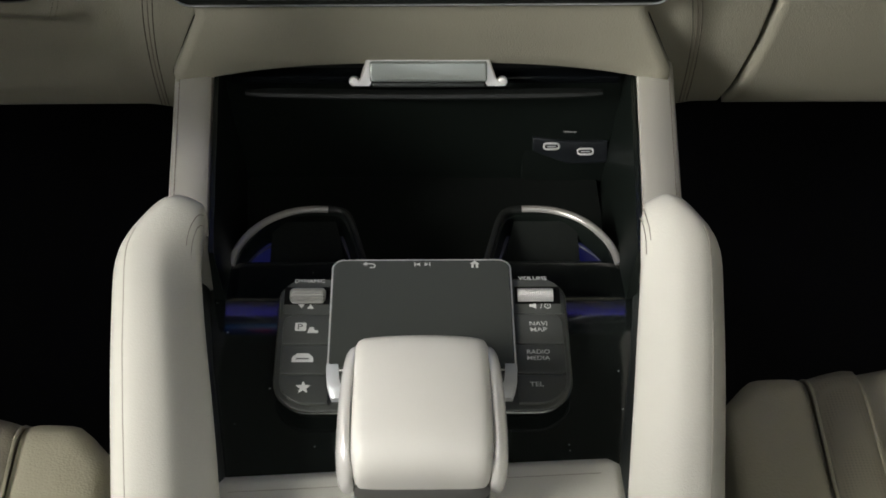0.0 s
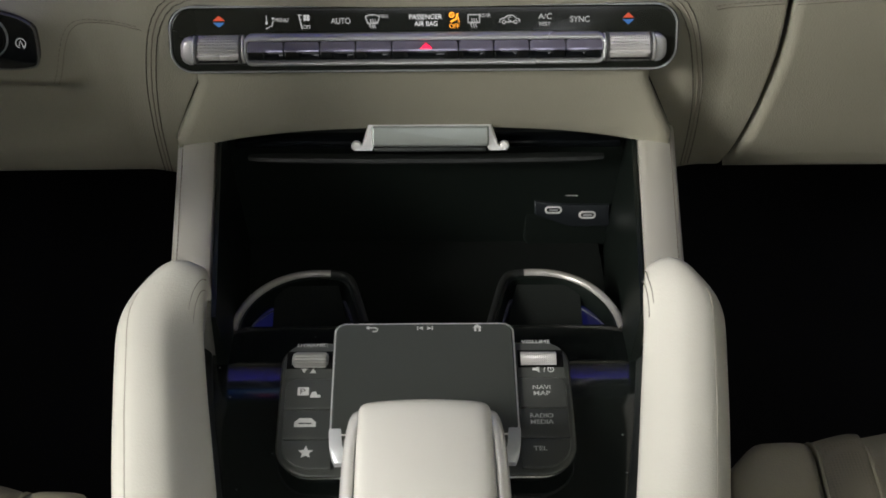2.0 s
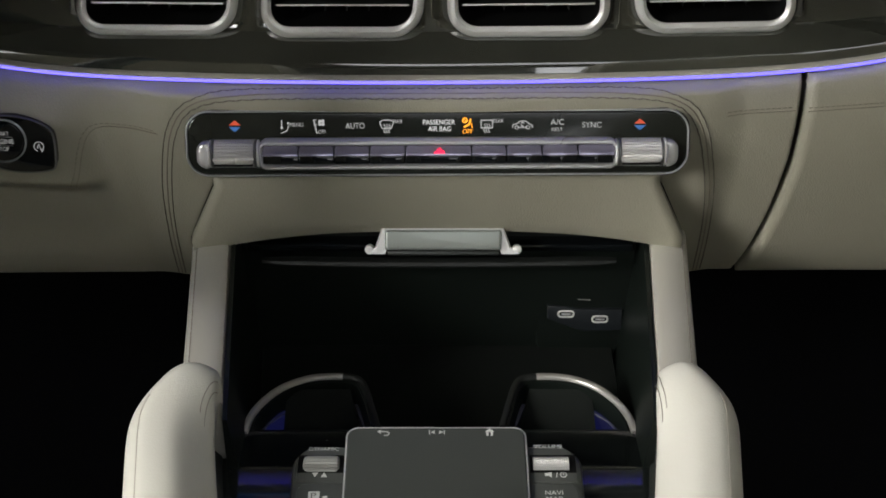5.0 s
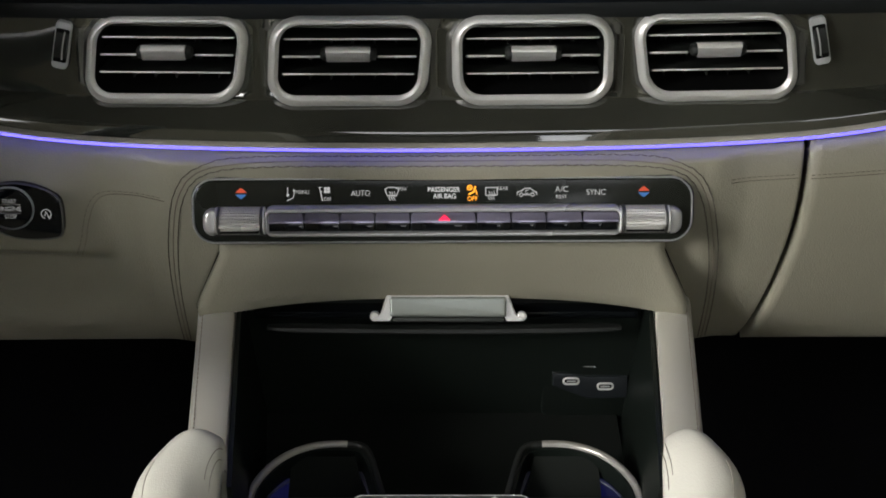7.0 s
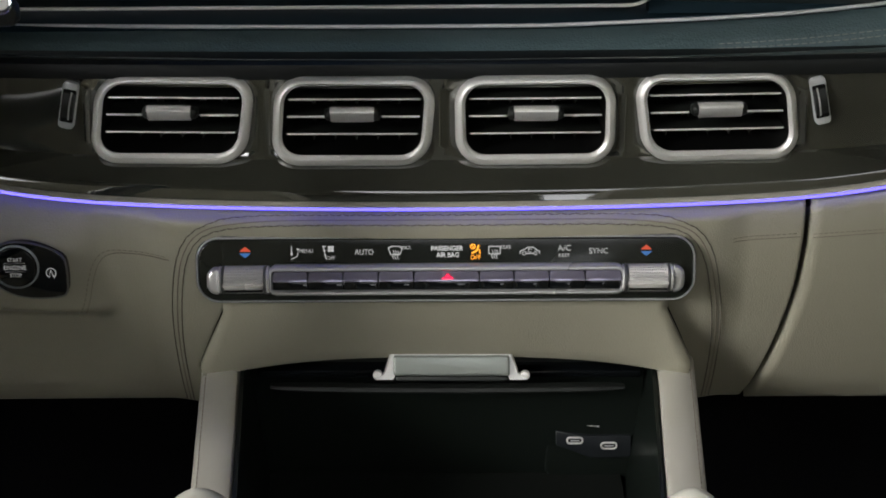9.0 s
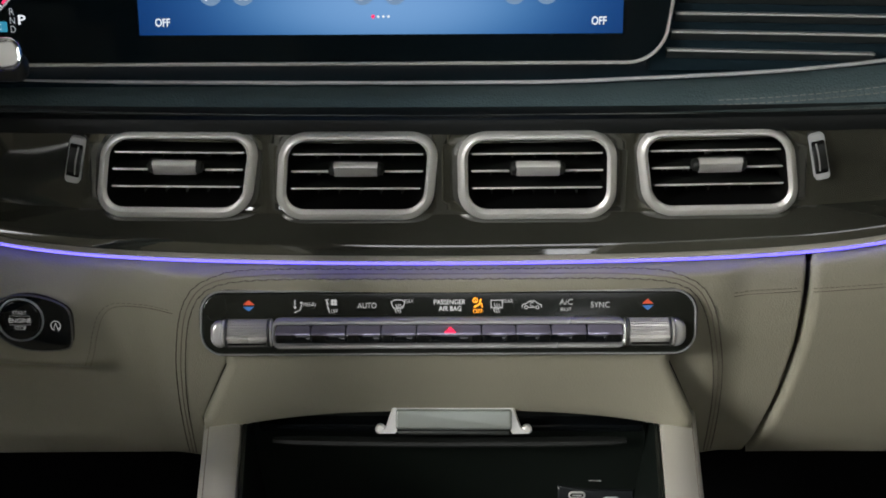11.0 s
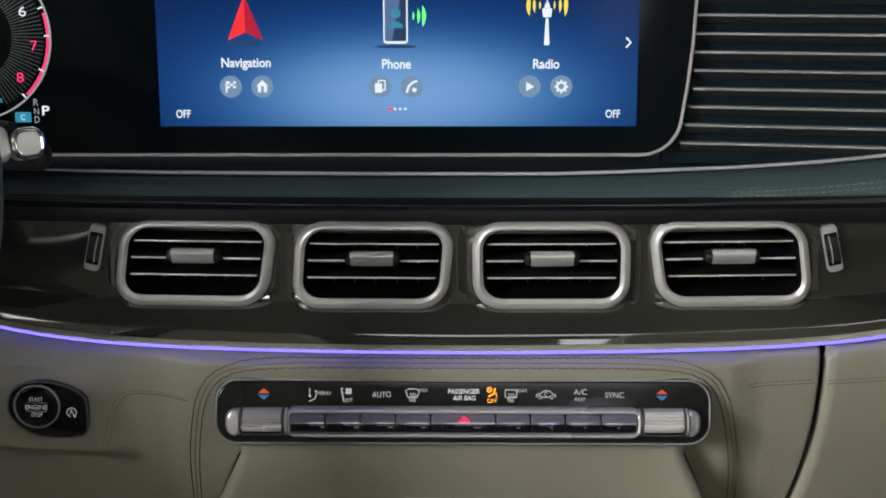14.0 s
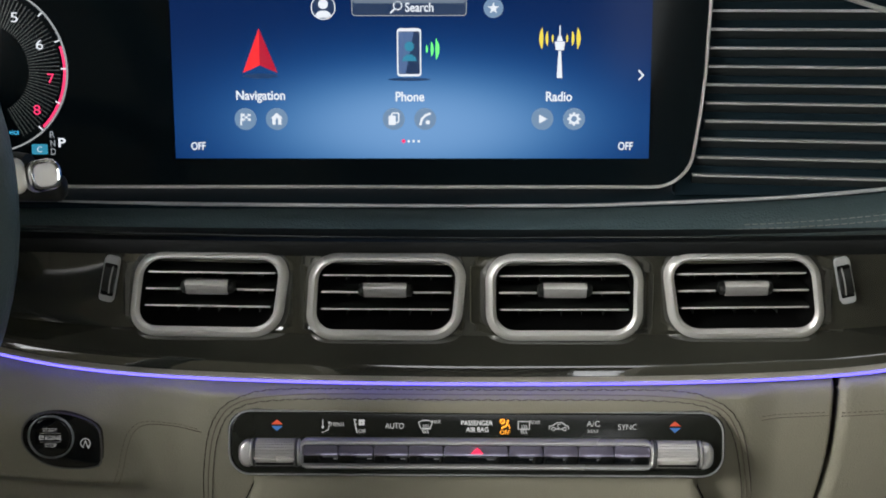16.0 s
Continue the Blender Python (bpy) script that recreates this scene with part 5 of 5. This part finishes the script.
# ---- cover handle ----
ch = thing("cover_handle", plane_at(0.0045, 0.7560, 0.6300, 28), "silver pull handle of the sliding bin cover", "handle")
bm = bmesh.new()
loft(bm, [[(x, y, z) for x, y in ((-0.0392 - k, 0.0078), (0.0385 + k, 0.0078), (0.0430 + k, -0.0042), (0.0484 + k, -0.0084), (0.0370, -0.0084), (0.0345, -0.0040), (-0.0345, -0.0040), (-0.0370, -0.0084), (-0.0484 - k, -0.0084), (-0.0432 - k, -0.0042))] for z, k in ((-0.006, 0.0), (0.002, 0.0), (0.003, -0.001))])
part("bracket", bm, SATIN, ch, "satin silver bracket")
part("grip_plate", prism(bmesh.new(), rrect(0.0735, 0.0128, 0.0015, 4, 0, 0.0008), 0.002, 0.0065, 0.0015), material("frosted_grey_plate", (0.30, 0.325, 0.30), 0.35, metal=0.5, rough_vary=0.05), ch, "grey-green frosted plate")
for s in (-1, 1):
    part("foot", prism(bmesh.new(), disc(s * 0.0468, -0.0056, 0.0031, 20), -0.004, 0.0026, 0.0012), SATIN, ch, "rounded foot of the bracket")
part("lower_bar", box(bmesh.new(), 0, -0.0074, 0.0030, 0.070, 0.0028, 0.006, 0.0008), SOFTBLACK, ch)

# ---- USB sockets ----
us = thing("usb_panel", plane_at(0.0992, 0.7780, 0.5566, 12), "small black panel with two pale USB sockets", "socket panel")
part("plate", prism(bmesh.new(), [(-0.0245, 0.0068), (-0.002, 0.0036), (0.026, 0.0036), (0.027, -0.0120), (0.0, -0.0130), (-0.024, -0.0030)], -0.004, 0.0020, 0.0010), material("blue_black_plastic", (0.012, 0.0145, 0.017), 0.35, rough_vary=0.05), us, "faceted dark plate")
for x, y in ((-0.0116, 0.0004), (0.0115, -0.0034)):
    so = part("socket", frame_ring(bmesh.new(), 0.0116, 0.0056, 0.00275, [(0, 0.001), (0, 0.0026), (0.0004, 0.0030), (0.0011, 0.0030), (0.0013, 0.0024), (0.0013, 0.001)], x, y, n=5), PRINT, us, "pale rim of a USB socket")
    part("slot", prism(bmesh.new(), rrect(0.0088, 0.0028, 0.0013, 4, x, y), 0.001, 0.0022), DEEP, so)
    part("tongue", box(bmesh.new(), x, y, 0.0024, 0.0062, 0.0009, 0.0010), PRINT_DIM, so)
bm = polyline(bmesh.new(), [(-0.0035, 0.0105), (0.0035, 0.0102)], 0.0005, 0.0021)
poly(bm, [(0.0035, 0.0110), (0.0035, 0.0094), (0.0050, 0.0102)], 0.0021)
polyline(bm, [(-0.0010, 0.0104), (0.0010, 0.0118), (0.0022, 0.0118)], 0.0004, 0.0021)
part("usb_mark", bm, PRINT_DIM, us).location.z = -0.0015

# ---- cup holders ----


def build_cup(s):
    """A cup well: round towards the rail, cut straight towards the middle; u points to the rail."""
    c = thing("cup_holder", pose(-0.0742 if s < 0 else 0.0785, 0.6425, 0.5780), "black cup holder with silver rim arc", "cup holder", "cup holders in the bin")
    arc_ = [(0.0372, -0.0110), (0.0355, 0.0040), (0.0292, 0.0182), (0.0188, 0.0314), (0.0050, 0.0392), (-0.0070, 0.0414), (-0.0172, 0.0411)]
    side_ = [(-0.0172, 0.0411), (-0.0262, 0.0398), (-0.0310, 0.0320), (-0.0350, 0.0150), (-0.0398, -0.0060)]
    base_ = [(-0.0410, -0.0200), (-0.0310, -0.0360), (0.0, -0.0420), (0.0300, -0.0350), (0.0372, -0.0220)]
    ring = smooth_line(arc_ + side_[1:] + base_ + [arc_[0]], 2)[:-1]

    def lp(f, z):
        return [(s * u * f, v * f, z) for u, v in ring]

    part("well", loft(bmesh.new(), [lp(1.05, -0.050), lp(1.05, -0.003), lp(1.0, -0.0004), lp(0.92, -0.002), lp(0.84, -0.020), lp(0.80, -0.048), lp(0.10, -0.050)], cap=False), BINWALL, c, "black cup well", smooth=50)
    for nm, line, mt, lab in (("rim_arc", arc_, RIM, "satin silver rim arc"), ("rim_dark", side_, BLACK, "dark rim arc")):
        pts = smooth_line(line, 3)
        loops = []
        for i, (u, v) in enumerate(pts):
            a, b = pts[max(0, i - 1)], pts[min(len(pts) - 1, i + 1)]
            d = math.hypot(b[0] - a[0], b[1] - a[1])
            nu, nv = (b[1] - a[1]) / d, -(b[0] - a[0]) / d
            loops.append([(s * (u + nu * w), v + nv * w, z) for w, z in ((-0.0021, -0.001), (-0.0019, 0.0004), (-0.0010, 0.0015), (0.0008, 0.0018), (0.0020, 0.0010), (0.0022, -0.001))])
        part(nm, loft(bmesh.new(), loops), mt, c, lab, smooth=50)
    # lit inner ledge beside the finger
    inner = smooth_line([(0.0305, 0.0005), (0.0285, 0.0075), (0.0240, 0.0145), (0.0160, 0.0225)], 2)
    part("light", loft(bmesh.new(), [[(s * u, v, -0.0130), (s * u, v, -0.0300), (s * (u + 0.002), v + 0.002, -0.0300), (s * (u + 0.002), v + 0.002, -0.0130)] for u, v in inner]), BLUE_DIM, c, "dim blue light in the cup well")
    part("ledge", tube(bmesh.new(), [(s * u, v, -0.0125) for u, v in inner], 0.0008, 6), EDGE_BLUE, c, "thin pale edge above the light")
    # sloping spring finger with a pale inner edge
    k = -s
    bm = loft(bmesh.new(), [[(k * x, y, z) for x, y, z in row] for row in (((-0.016, 0.034, -0.004), (0.022, 0.034, -0.004), (0.022, 0.036, -0.030), (-0.016, 0.036, -0.030)), ((-0.017, 0.020, -0.012), (0.026, 0.020, -0.012), (0.026, 0.022, -0.034), (-0.017, 0.022, -0.034)), ((-0.018, 0.006, -0.024), (0.030, 0.006, -0.024), (0.030, 0.008, -0.040), (-0.018, 0.008, -0.040)))])
    fg = part("finger", bm, RUBBER, c, "dark spring finger")
    part("finger_edge", loft(bmesh.new(), [[(k * x, y, z) for x, y in ((0.0240, 0.0297), (0.0290, 0.0289), (0.0362, 0.0065), (0.0312, 0.0065))] for z in (-0.0150, -0.0120)]), EDGE_BLUE, fg, "blue-grey edge of the finger")
    return c


build_cup(-1)
build_cup(1)
part("cup_tray", box(bmesh.new(), 0, 0.620, 0.5480, 0.232, 0.050, 0.046, 0.004), BINWALL, con, "black tray between the cup wells")

# ---- touch controller ----
tc = thing("touch_controller", plane_at(0, 0.5515, 0.5995, 80), "dark grey touchpad unit with buttons and rollers", "controller")
o = rrect(0.1535, 0.0852, (0.014, 0.014, 0.019, 0.019), 8, 0.0006, -0.0081)
part("plinth", prism(bmesh.new(), rrect(0.144, 0.074, 0.014, 6, 0.0006, -0.006), -0.018, 0.001), BLACK, tc, "black plinth under the plate")
part("base_plate", prism(bmesh.new(), o, 0.0004, 0.0034, 0.0012), BUTTON, tc, "dark grey base plate")
part("base_rim", tube(bmesh.new(), [(x * 1.004, y * 1.004, 0.0022) for x, y in o], 0.00045, 6, closed=True), CHROME, tc, "fine chrome rim")
BZ = 0.0034
ROWS = [0.0097, -0.0102, -0.0291, -0.0475]


def button(s, k):
    y0, y1 = ROWS[k + 1] + 0.0004, ROWS[k] - 0.0004
    x0, x1 = 0.0486, 0.0742
    rs = [0.0006] * 4
    if k == 0:
        rs[0 if s > 0 else 1] = 0.006
    if k == 2:
        rs[3 if s > 0 else 2] = 0.015
    return part("button", prism(bmesh.new(), rrect(x1 - x0, y1 - y0, rs, 6, s * (x0 + x1) / 2 + 0.0008, (y0 + y1) / 2), 0.001, BZ + 0.0016, 0.0007), BUTTON, tc, "dark grey button")


BT = BZ + 0.00165
for s in (-1, 1):
    bs = [button(s, k) for k in range(3)]
    cxs = s * 0.0622
    if s > 0:
        writing("NAVI", "print", PRINT, bs[0], 0.0619, 0.0030, BT, 0.0094, 0.0027, bold=0.01)
        writing("MAP", "print", PRINT, bs[0], 0.0619, -0.0009, BT, 0.0088, 0.0027, bold=0.01)
        writing("RADIO", "print", PRINT, bs[1], 0.0609, -0.0153, BT, 0.0120, 0.0027, bold=0.01)
        writing("MEDIA", "print", PRINT, bs[1], 0.0609, -0.0192, BT, 0.0120, 0.0027, bold=0.01)
        writing("TEL", "print", PRINT, bs[2], 0.0591, -0.0356, BT, 0.0072, 0.0027, bold=0.01)
    else:
        bm = poly(bmesh.new(), rrect(0.0060, 0.0052, 0.0006, 2, -0.0640, 0.0012), BT)
        poly(bm, [(-0.0604, -0.0028), (-0.0594, 0.0006), (-0.0572, 0.0010), (-0.0566, -0.0010), (-0.0548, -0.0012), (-0.0548, -0.0028)], BT)
        pm = part("parking_mark", bm, PRINT, bs[0], "white parking mark")
        writing("P", "print", BUTTON, pm, -0.0642, 0.0012, BT + 0.0002, 0.0026, 0.0034)
        bm = poly(bmesh.new(), [(-0.0676, -0.0214), (-0.0676, -0.0186), (-0.0650, -0.0160), (-0.0590, -0.0160), (-0.0564, -0.0186), (-0.0564, -0.0214)], BT)
        cm = part("car_mark", bm, PRINT, bs[1], "white car mark")
        part("car_gap", poly(bmesh.new(), [(-0.0654, -0.0198), (-0.0654, -0.0190), (-0.0586, -0.0190), (-0.0586, -0.0198)], BT + 0.0001), BUTTON, cm)
        part("star_mark", poly(bmesh.new(), [(-0.0608 + (0.0040 if k % 2 == 0 else 0.0018) * math.sin(radians(36 * k)), -0.0372 + (0.0040 if k % 2 == 0 else 0.0018) * math.cos(radians(36 * k))) for k in range(10)], BT), PRINT, bs[2], "white star mark")
    # roller with its plate
    pl = part("roller_plate", prism(bmesh.new(), rrect(0.0262, 0.0232, ((0.010, 0.0006, 0.0006, 0.0006) if s > 0 else (0.0006, 0.010, 0.0006, 0.0006)), 6, s * 0.0617 + 0.0006, 0.0218), 0.001, BZ + 0.0008, 0.0005), BUTTON, tc, "dark grey roller plate")
    part("recess", box(bmesh.new(), s * 0.0620 + 0.0004, 0.0224, BZ + 0.0005, 0.0245, 0.0115, 0.0012), DEEP, pl)
    bm = bmesh.new()
    n = 44 if s < 0 else 72
    if s < 0:
        sides = [(-0.0098, -0.0024), (-0.0094, -0.0012), (-0.0084, -0.0003), (-0.0070, 0.0), (0.0070, 0.0), (0.0084, -0.0003), (0.0094, -0.0012), (0.0098, -0.0024)]
    else:
        sides = [(-0.0096 + 0.0192 * i / 37, -0.0003 * (i % 2)) for i in range(38)]
    rings = []
    for x, dr in sides:
        rr = [(0.0063 if s < 0 else 0.0058) + dr - (0.0005 if s < 0 else 0.0003) * (k % 2) for k in range(n)]
        rings.append([(s * 0.0613 + x, 0.0224 + r * math.cos(2 * math.pi * k / n), BZ - 0.0022 + r * math.sin(2 * math.pi * k / n)) for k, r in enumerate(rr)])
    part("roller", loft(bm, rings), ROLLER_DARK if s < 0 else ROLLER_FINE, tc, "ridged dark roller" if s < 0 else "knurled metal roller", smooth=0)
PB = BZ + 0.00085
writing("DYNAMIC", "print", PRINT, tc, -0.0605, 0.0326, PB, 0.0162, 0.0024)
writing("VOLUME", "print", PRINT, tc, 0.0605, 0.0342, PB, 0.0156, 0.0024)
bm = poly(bmesh.new(), [(-0.0660, 0.0168), (-0.0626, 0.0168), (-0.0643, 0.0138)], PB)
poly(bm, [(-0.0612, 0.0138), (-0.0578, 0.0138), (-0.0595, 0.0168)], PB)
part("arrow_mark", bm, PRINT, tc)
bm = poly(bmesh.new(), [(0.0578, 0.0146), (0.0596, 0.0146), (0.0614, 0.0132), (0.0614, 0.0176), (0.0596, 0.0162), (0.0578, 0.0162)], PB)
polyline(bm, [(0.0638, 0.0136), (0.0646, 0.0172)], 0.0004, PB)
polyline(bm, disc(0.0676, 0.0152, 0.0016, 12, -240, 60), 0.0005, PB)
polyline(bm, [(0.0676, 0.0152), (0.0676, 0.0174)], 0.0005, PB)
part("mute_mark", bm, PRINT, tc)
# touchpad: a raised wedge
bm = bmesh.new()
o = rrect(0.0962, 0.0737, (0.006, 0.006, 0.003, 0.003), 6, 0, 0.0084)
top = lambda y: 0.0070 + 0.03 * (0.0478 - y)
loft(bm, [[(x, y, 0.001) for x, y in o], [(x, y, top(y) - 0.001) for x, y in o], [(x * 0.985, 0.0084 + (y - 0.0084) * 0.98, top(y)) for x, y in o]])
tp = part("touchpad", bm, TOUCH, tc, "matt dark grey touchpad")
part("touchpad_rim", tube(bmesh.new(), [(x * 1.006, 0.0084 + (y - 0.0084) * 1.008, top(y) - 0.0012) for x, y in o], 0.0005, 6, closed=True), SATIN, tc, "silver touchpad rim")
tz = top(0.044) + 0.00015
bm = polyline(bmesh.new(), [(-0.0305, 0.0440), (-0.0272, 0.0440), (-0.0258, 0.0430), (-0.0264, 0.0416), (-0.0284, 0.0414)], 0.0006, tz)
poly(bm, [(-0.0304, 0.0454), (-0.0304, 0.0426), (-0.0324, 0.0440)], tz)
part("back_mark", bm, PRINT, tp).location = (0.0004, -0.0020, 0)
bm = bmesh.new()
for s in (-1, 1):
    poly(bm, [(s * 0.0012, 0.0448), (s * 0.0012, 0.0424), (s * 0.0034, 0.0436)] if s > 0 else [(-0.0012, 0.0448), (-0.0034, 0.0436), (-0.0012, 0.0424)], tz)
    polyline(bm, [(s * 0.0040, 0.0424), (s * 0.0040, 0.0448)], 0.0006, tz)
part("skip_mark", bm, PRINT, tp).location = (0.0004, -0.0020, 0)
bm = poly(bmesh.new(), [(0.0260, 0.0438), (0.0312, 0.0438), (0.0286, 0.0462)], tz)
poly(bm, [(0.0268, 0.0412), (0.0280, 0.0412), (0.0280, 0.0438), (0.0268, 0.0438)], tz)
poly(bm, [(0.0292, 0.0412), (0.0304, 0.0412), (0.0304, 0.0438), (0.0292, 0.0438)], tz)
part("home_mark", bm, PRINT, tp).location = (0.0004, -0.0020, 0)

# ---- palm rest in front of the touchpad ----
pr = thing("palm_rest", plane_at(0, 0.4672, 0.6016, 80), "pale leather palm rest with silver sides", "palm rest")
loops = []
for v, hw, zt, zb in ((0.0490, 0.0315, 0.0240, 0.0180), (0.0482, 0.0340, 0.0290, 0.0150), (0.0450, 0.0354, 0.0325, 0.0120), (0.0340, 0.0361, 0.0350, 0.010), (0.0140, 0.0364, 0.0370, 0.008), (-0.0040, 0.0364, 0.0366, 0.006), (-0.0140, 0.0364, 0.0348, 0.004), (-0.0210, 0.0354, 0.0314, 0.003), (-0.0250, 0.0335, 0.0255, 0.002), (-0.0264, 0.0310, 0.0180, 0.001)):
    hw *= 0.925
    pts = [(-hw, v, zb), (-hw - 0.0006, v, (zb + zt) / 2), (-hw + 0.0005, v, zt - 0.004), (-hw + 0.003, v, zt - 0.0012), (-hw + 0.009, v, zt)]
    pts += [(k * (hw - 0.009) / 3, v, zt + 0.0016 * (1 - (k / 3) ** 2)) for k in (-2, -1, 0, 1, 2)]
    pts += [(-x, y, z) for x, y, z in reversed(pts[:5])]
    loops.append(pts)
cv = part("cushion", loft(bmesh.new(), loops), PALM, pr, "pale leather cushion", smooth=70)
k_ = cv.modifiers.new("round", "SUBSURF")
k_.levels = k_.render_levels = 1
for s in (-1, 1):
    loops = []
    for v, x, zt, zb in ((0.0470, 0.0362, 0.0255, 0.012), (0.0350, 0.0384, 0.031, 0.008), (0.0150, 0.0398, 0.033, 0.004), (-0.0060, 0.0404, 0.0325, 0.002), (-0.0190, 0.0404, 0.0265, 0.0), (-0.0265, 0.0382, 0.017, 0.0)):
        loops.append([(s * (x - 0.001), v, zb), (s * (x + 0.0006), v, (zb * 2 + zt) / 3), (s * (x + 0.0004), v, (zb + zt * 2) / 3), (s * (x - 0.0008), v, zt - 0.003), (s * (x - 0.0024), v, zt - 0.0008), (s * (x - 0.0046), v, zt + 0.0004), (s * (x - 0.0072), v, zt + 0.0010), (s * (x - 0.0090), v, zb)])
    tr = part("side_trim", loft(bmesh.new(), loops), LIGHT_SILVER, pr, "polished silver side trim", smooth=70)
    k_ = tr.modifiers.new("round", "SUBSURF")
    k_.levels = k_.render_levels = 1
    # silver arm that runs up beside the touchpad
    rows_ = [(0.0470, 0.0420, 0.0480, 0.0070), (0.0440, 0.0418, 0.0480, 0.0076), (0.0380, 0.0412, 0.0476, 0.0074), (0.0330, 0.0400, 0.0466, 0.0066), (0.0285, 0.0390, 0.0450, 0.0040)]
    part("arm", loft(bmesh.new(), [[(s * x, v, z) for x, z in ((xa, 0.0005), (xb, 0.0005), (xb, zz - 0.0008), (xb - 0.0010, zz), (xa, zz))] for v, xa, xb, zz in rows_]), SILVER_PAINT, pr, "satin silver arm", smooth=50)
# lower lip of the rest
part("lip", loft(bmesh.new(), [[(x, v, z) for x, v in rrect(0.064, 0.010, 0.0045, 4, 0, -0.0262)] for z in (0.002, 0.0095)]), DARK_METAL, pr, "dark satin lower lip")
part("base", box(bmesh.new(), 0, -0.002, -0.004, 0.064, 0.078, 0.016, 0.006, 3), BLACK, pr, "black base")
part("neck", box(bmesh.new(), 0, -0.045, -0.006, 0.066, 0.020, 0.030, 0.006, 3), BLACK, pr)

# ---- seats ----


def build_seat(s, y_front, label):
    q = thing("front_seat", pose(s * 0.40, y_front, 0.56), label, "seat", "front seats")

    def cushion(x0, x1, front, rise, r, n=10):
        """A padded block between two sides with a rounded front."""
        loops = []
        for i in range(n + 1):
            f = i / n
            x = x0 + (x1 - x0) * f
            e = min(f, 1 - f) * (x1 - x0)
            dip = -r * (1 - math.sqrt(max(0.0, 1 - (1 - min(1, e / r)) ** 2))) * 0.18
            fr = front(f)
            pr_ = [(fr - 0.02, -0.16), (fr - 0.004, -0.10), (fr, -0.06)]
            pr_ += [(fr - 0.045 * (1 - math.cos(t)), -0.06 + (0.06 + rise + dip) * math.sin(t)) for t in (radians(a) for a in range(12, 91, 13))]
            pr_ += [(fr - 0.15, rise + dip + 0.004), (fr - 0.45, rise + dip - 0.02), (fr - 0.45, -0.16)]
            loops.append([(s * (x + 0.05 * max(-0.12, min(0.0, yy))), yy, z) for yy, z in pr_])
        return loft(bmesh.new(), loops)

    part("bolster", cushion(-0.2364, -0.189, lambda f: 0.016 * sm(0, 0.45, f) + 0.006 * f - 0.004, 0.012, 0.030), SEAT, q, "beige leather side bolster", smooth=60)
    part("panel", cushion(-0.187, -0.161, lambda f: 0.016 + 0.008 * f, 0.0115, 0.012), PERFORATED, q, "beige perforated leather strip", smooth=60)
    part("panel", cushion(-0.159, 0.126, lambda f: 0.026 + 0.01 * math.sin(math.pi * f), 0.006, 0.03), SEAT, q, "beige leather middle panel", smooth=60)
    part("bolster", cushion(0.128, 0.23, lambda f: 0.012 - 0.01 * f, 0.012, 0.03), SEAT, q, "beige leather side bolster", smooth=60)
    bm = bmesh.new()
    for x in (-0.188, -0.160):
        line = [(0.016 - 0.046 * (1 - math.cos(radians(a))), -0.06 + 0.0705 * math.sin(radians(a))) for a in range(0, 91, 9)] + [(-0.08, 0.0115), (-0.14, 0.0125)]
        tube(bm, [(s * (x + 0.05 * max(-0.12, min(0.0, yy))), yy, z) for yy, z in line], 0.0010, 8)
    part("piping", bm, SEAT, q, "beige leather piping")
    # backrest and headrest, leaning back
    back = [(-0.455, -0.02), (-0.440, 0.05), (-0.452, 0.20), (-0.490, 0.40), (-0.530, 0.55), (-0.560, 0.60), (-0.610, 0.60), (-0.635, 0.55), (-0.600, 0.30), (-0.560, 0.02)]
    loops = []
    for f in (-1, -0.96, -0.85, -0.6, -0.5, 0, 0.5, 0.6, 0.85, 0.96, 1):
        e = abs(f)
        w = 0.235
        rise_ = 0.03 * (0.6 < e < 0.99) - 0.03 * (e > 0.99)
        loops.append([(w * f * (1 - 0.9 * max(0.0, z - 0.22)), y + rise_ * (k < 5), z * (1 - 0.06 * e ** 4)) for k, (y, z) in enumerate(back)])
    part("backrest", loft(bmesh.new(), loops), SEAT, q, "beige leather backrest", smooth=60)
    hd = [(-0.545, 0.64), (-0.535, 0.72), (-0.550, 0.80), (-0.590, 0.82), (-0.630, 0.78), (-0.625, 0.66)]
    part("headrest", loft(bmesh.new(), [[(0.125 * f, y, z - 0.02 * abs(f) ** 3) for y, z in hd] for f in (-1, -0.9, -0.5, 0, 0.5, 0.9, 1)]), SEAT, q, "beige leather headrest", smooth=60)
    part("seat_base", box(bmesh.new(), 0, -0.22, -0.26, 0.40, 0.40, 0.20, 0.02), BLACK, q, "black seat base")
    return q


build_seat(-1, 0.528, "beige leather driver's seat beside the console")
build_seat(1, 0.560, "beige leather passenger seat with piped cushion")
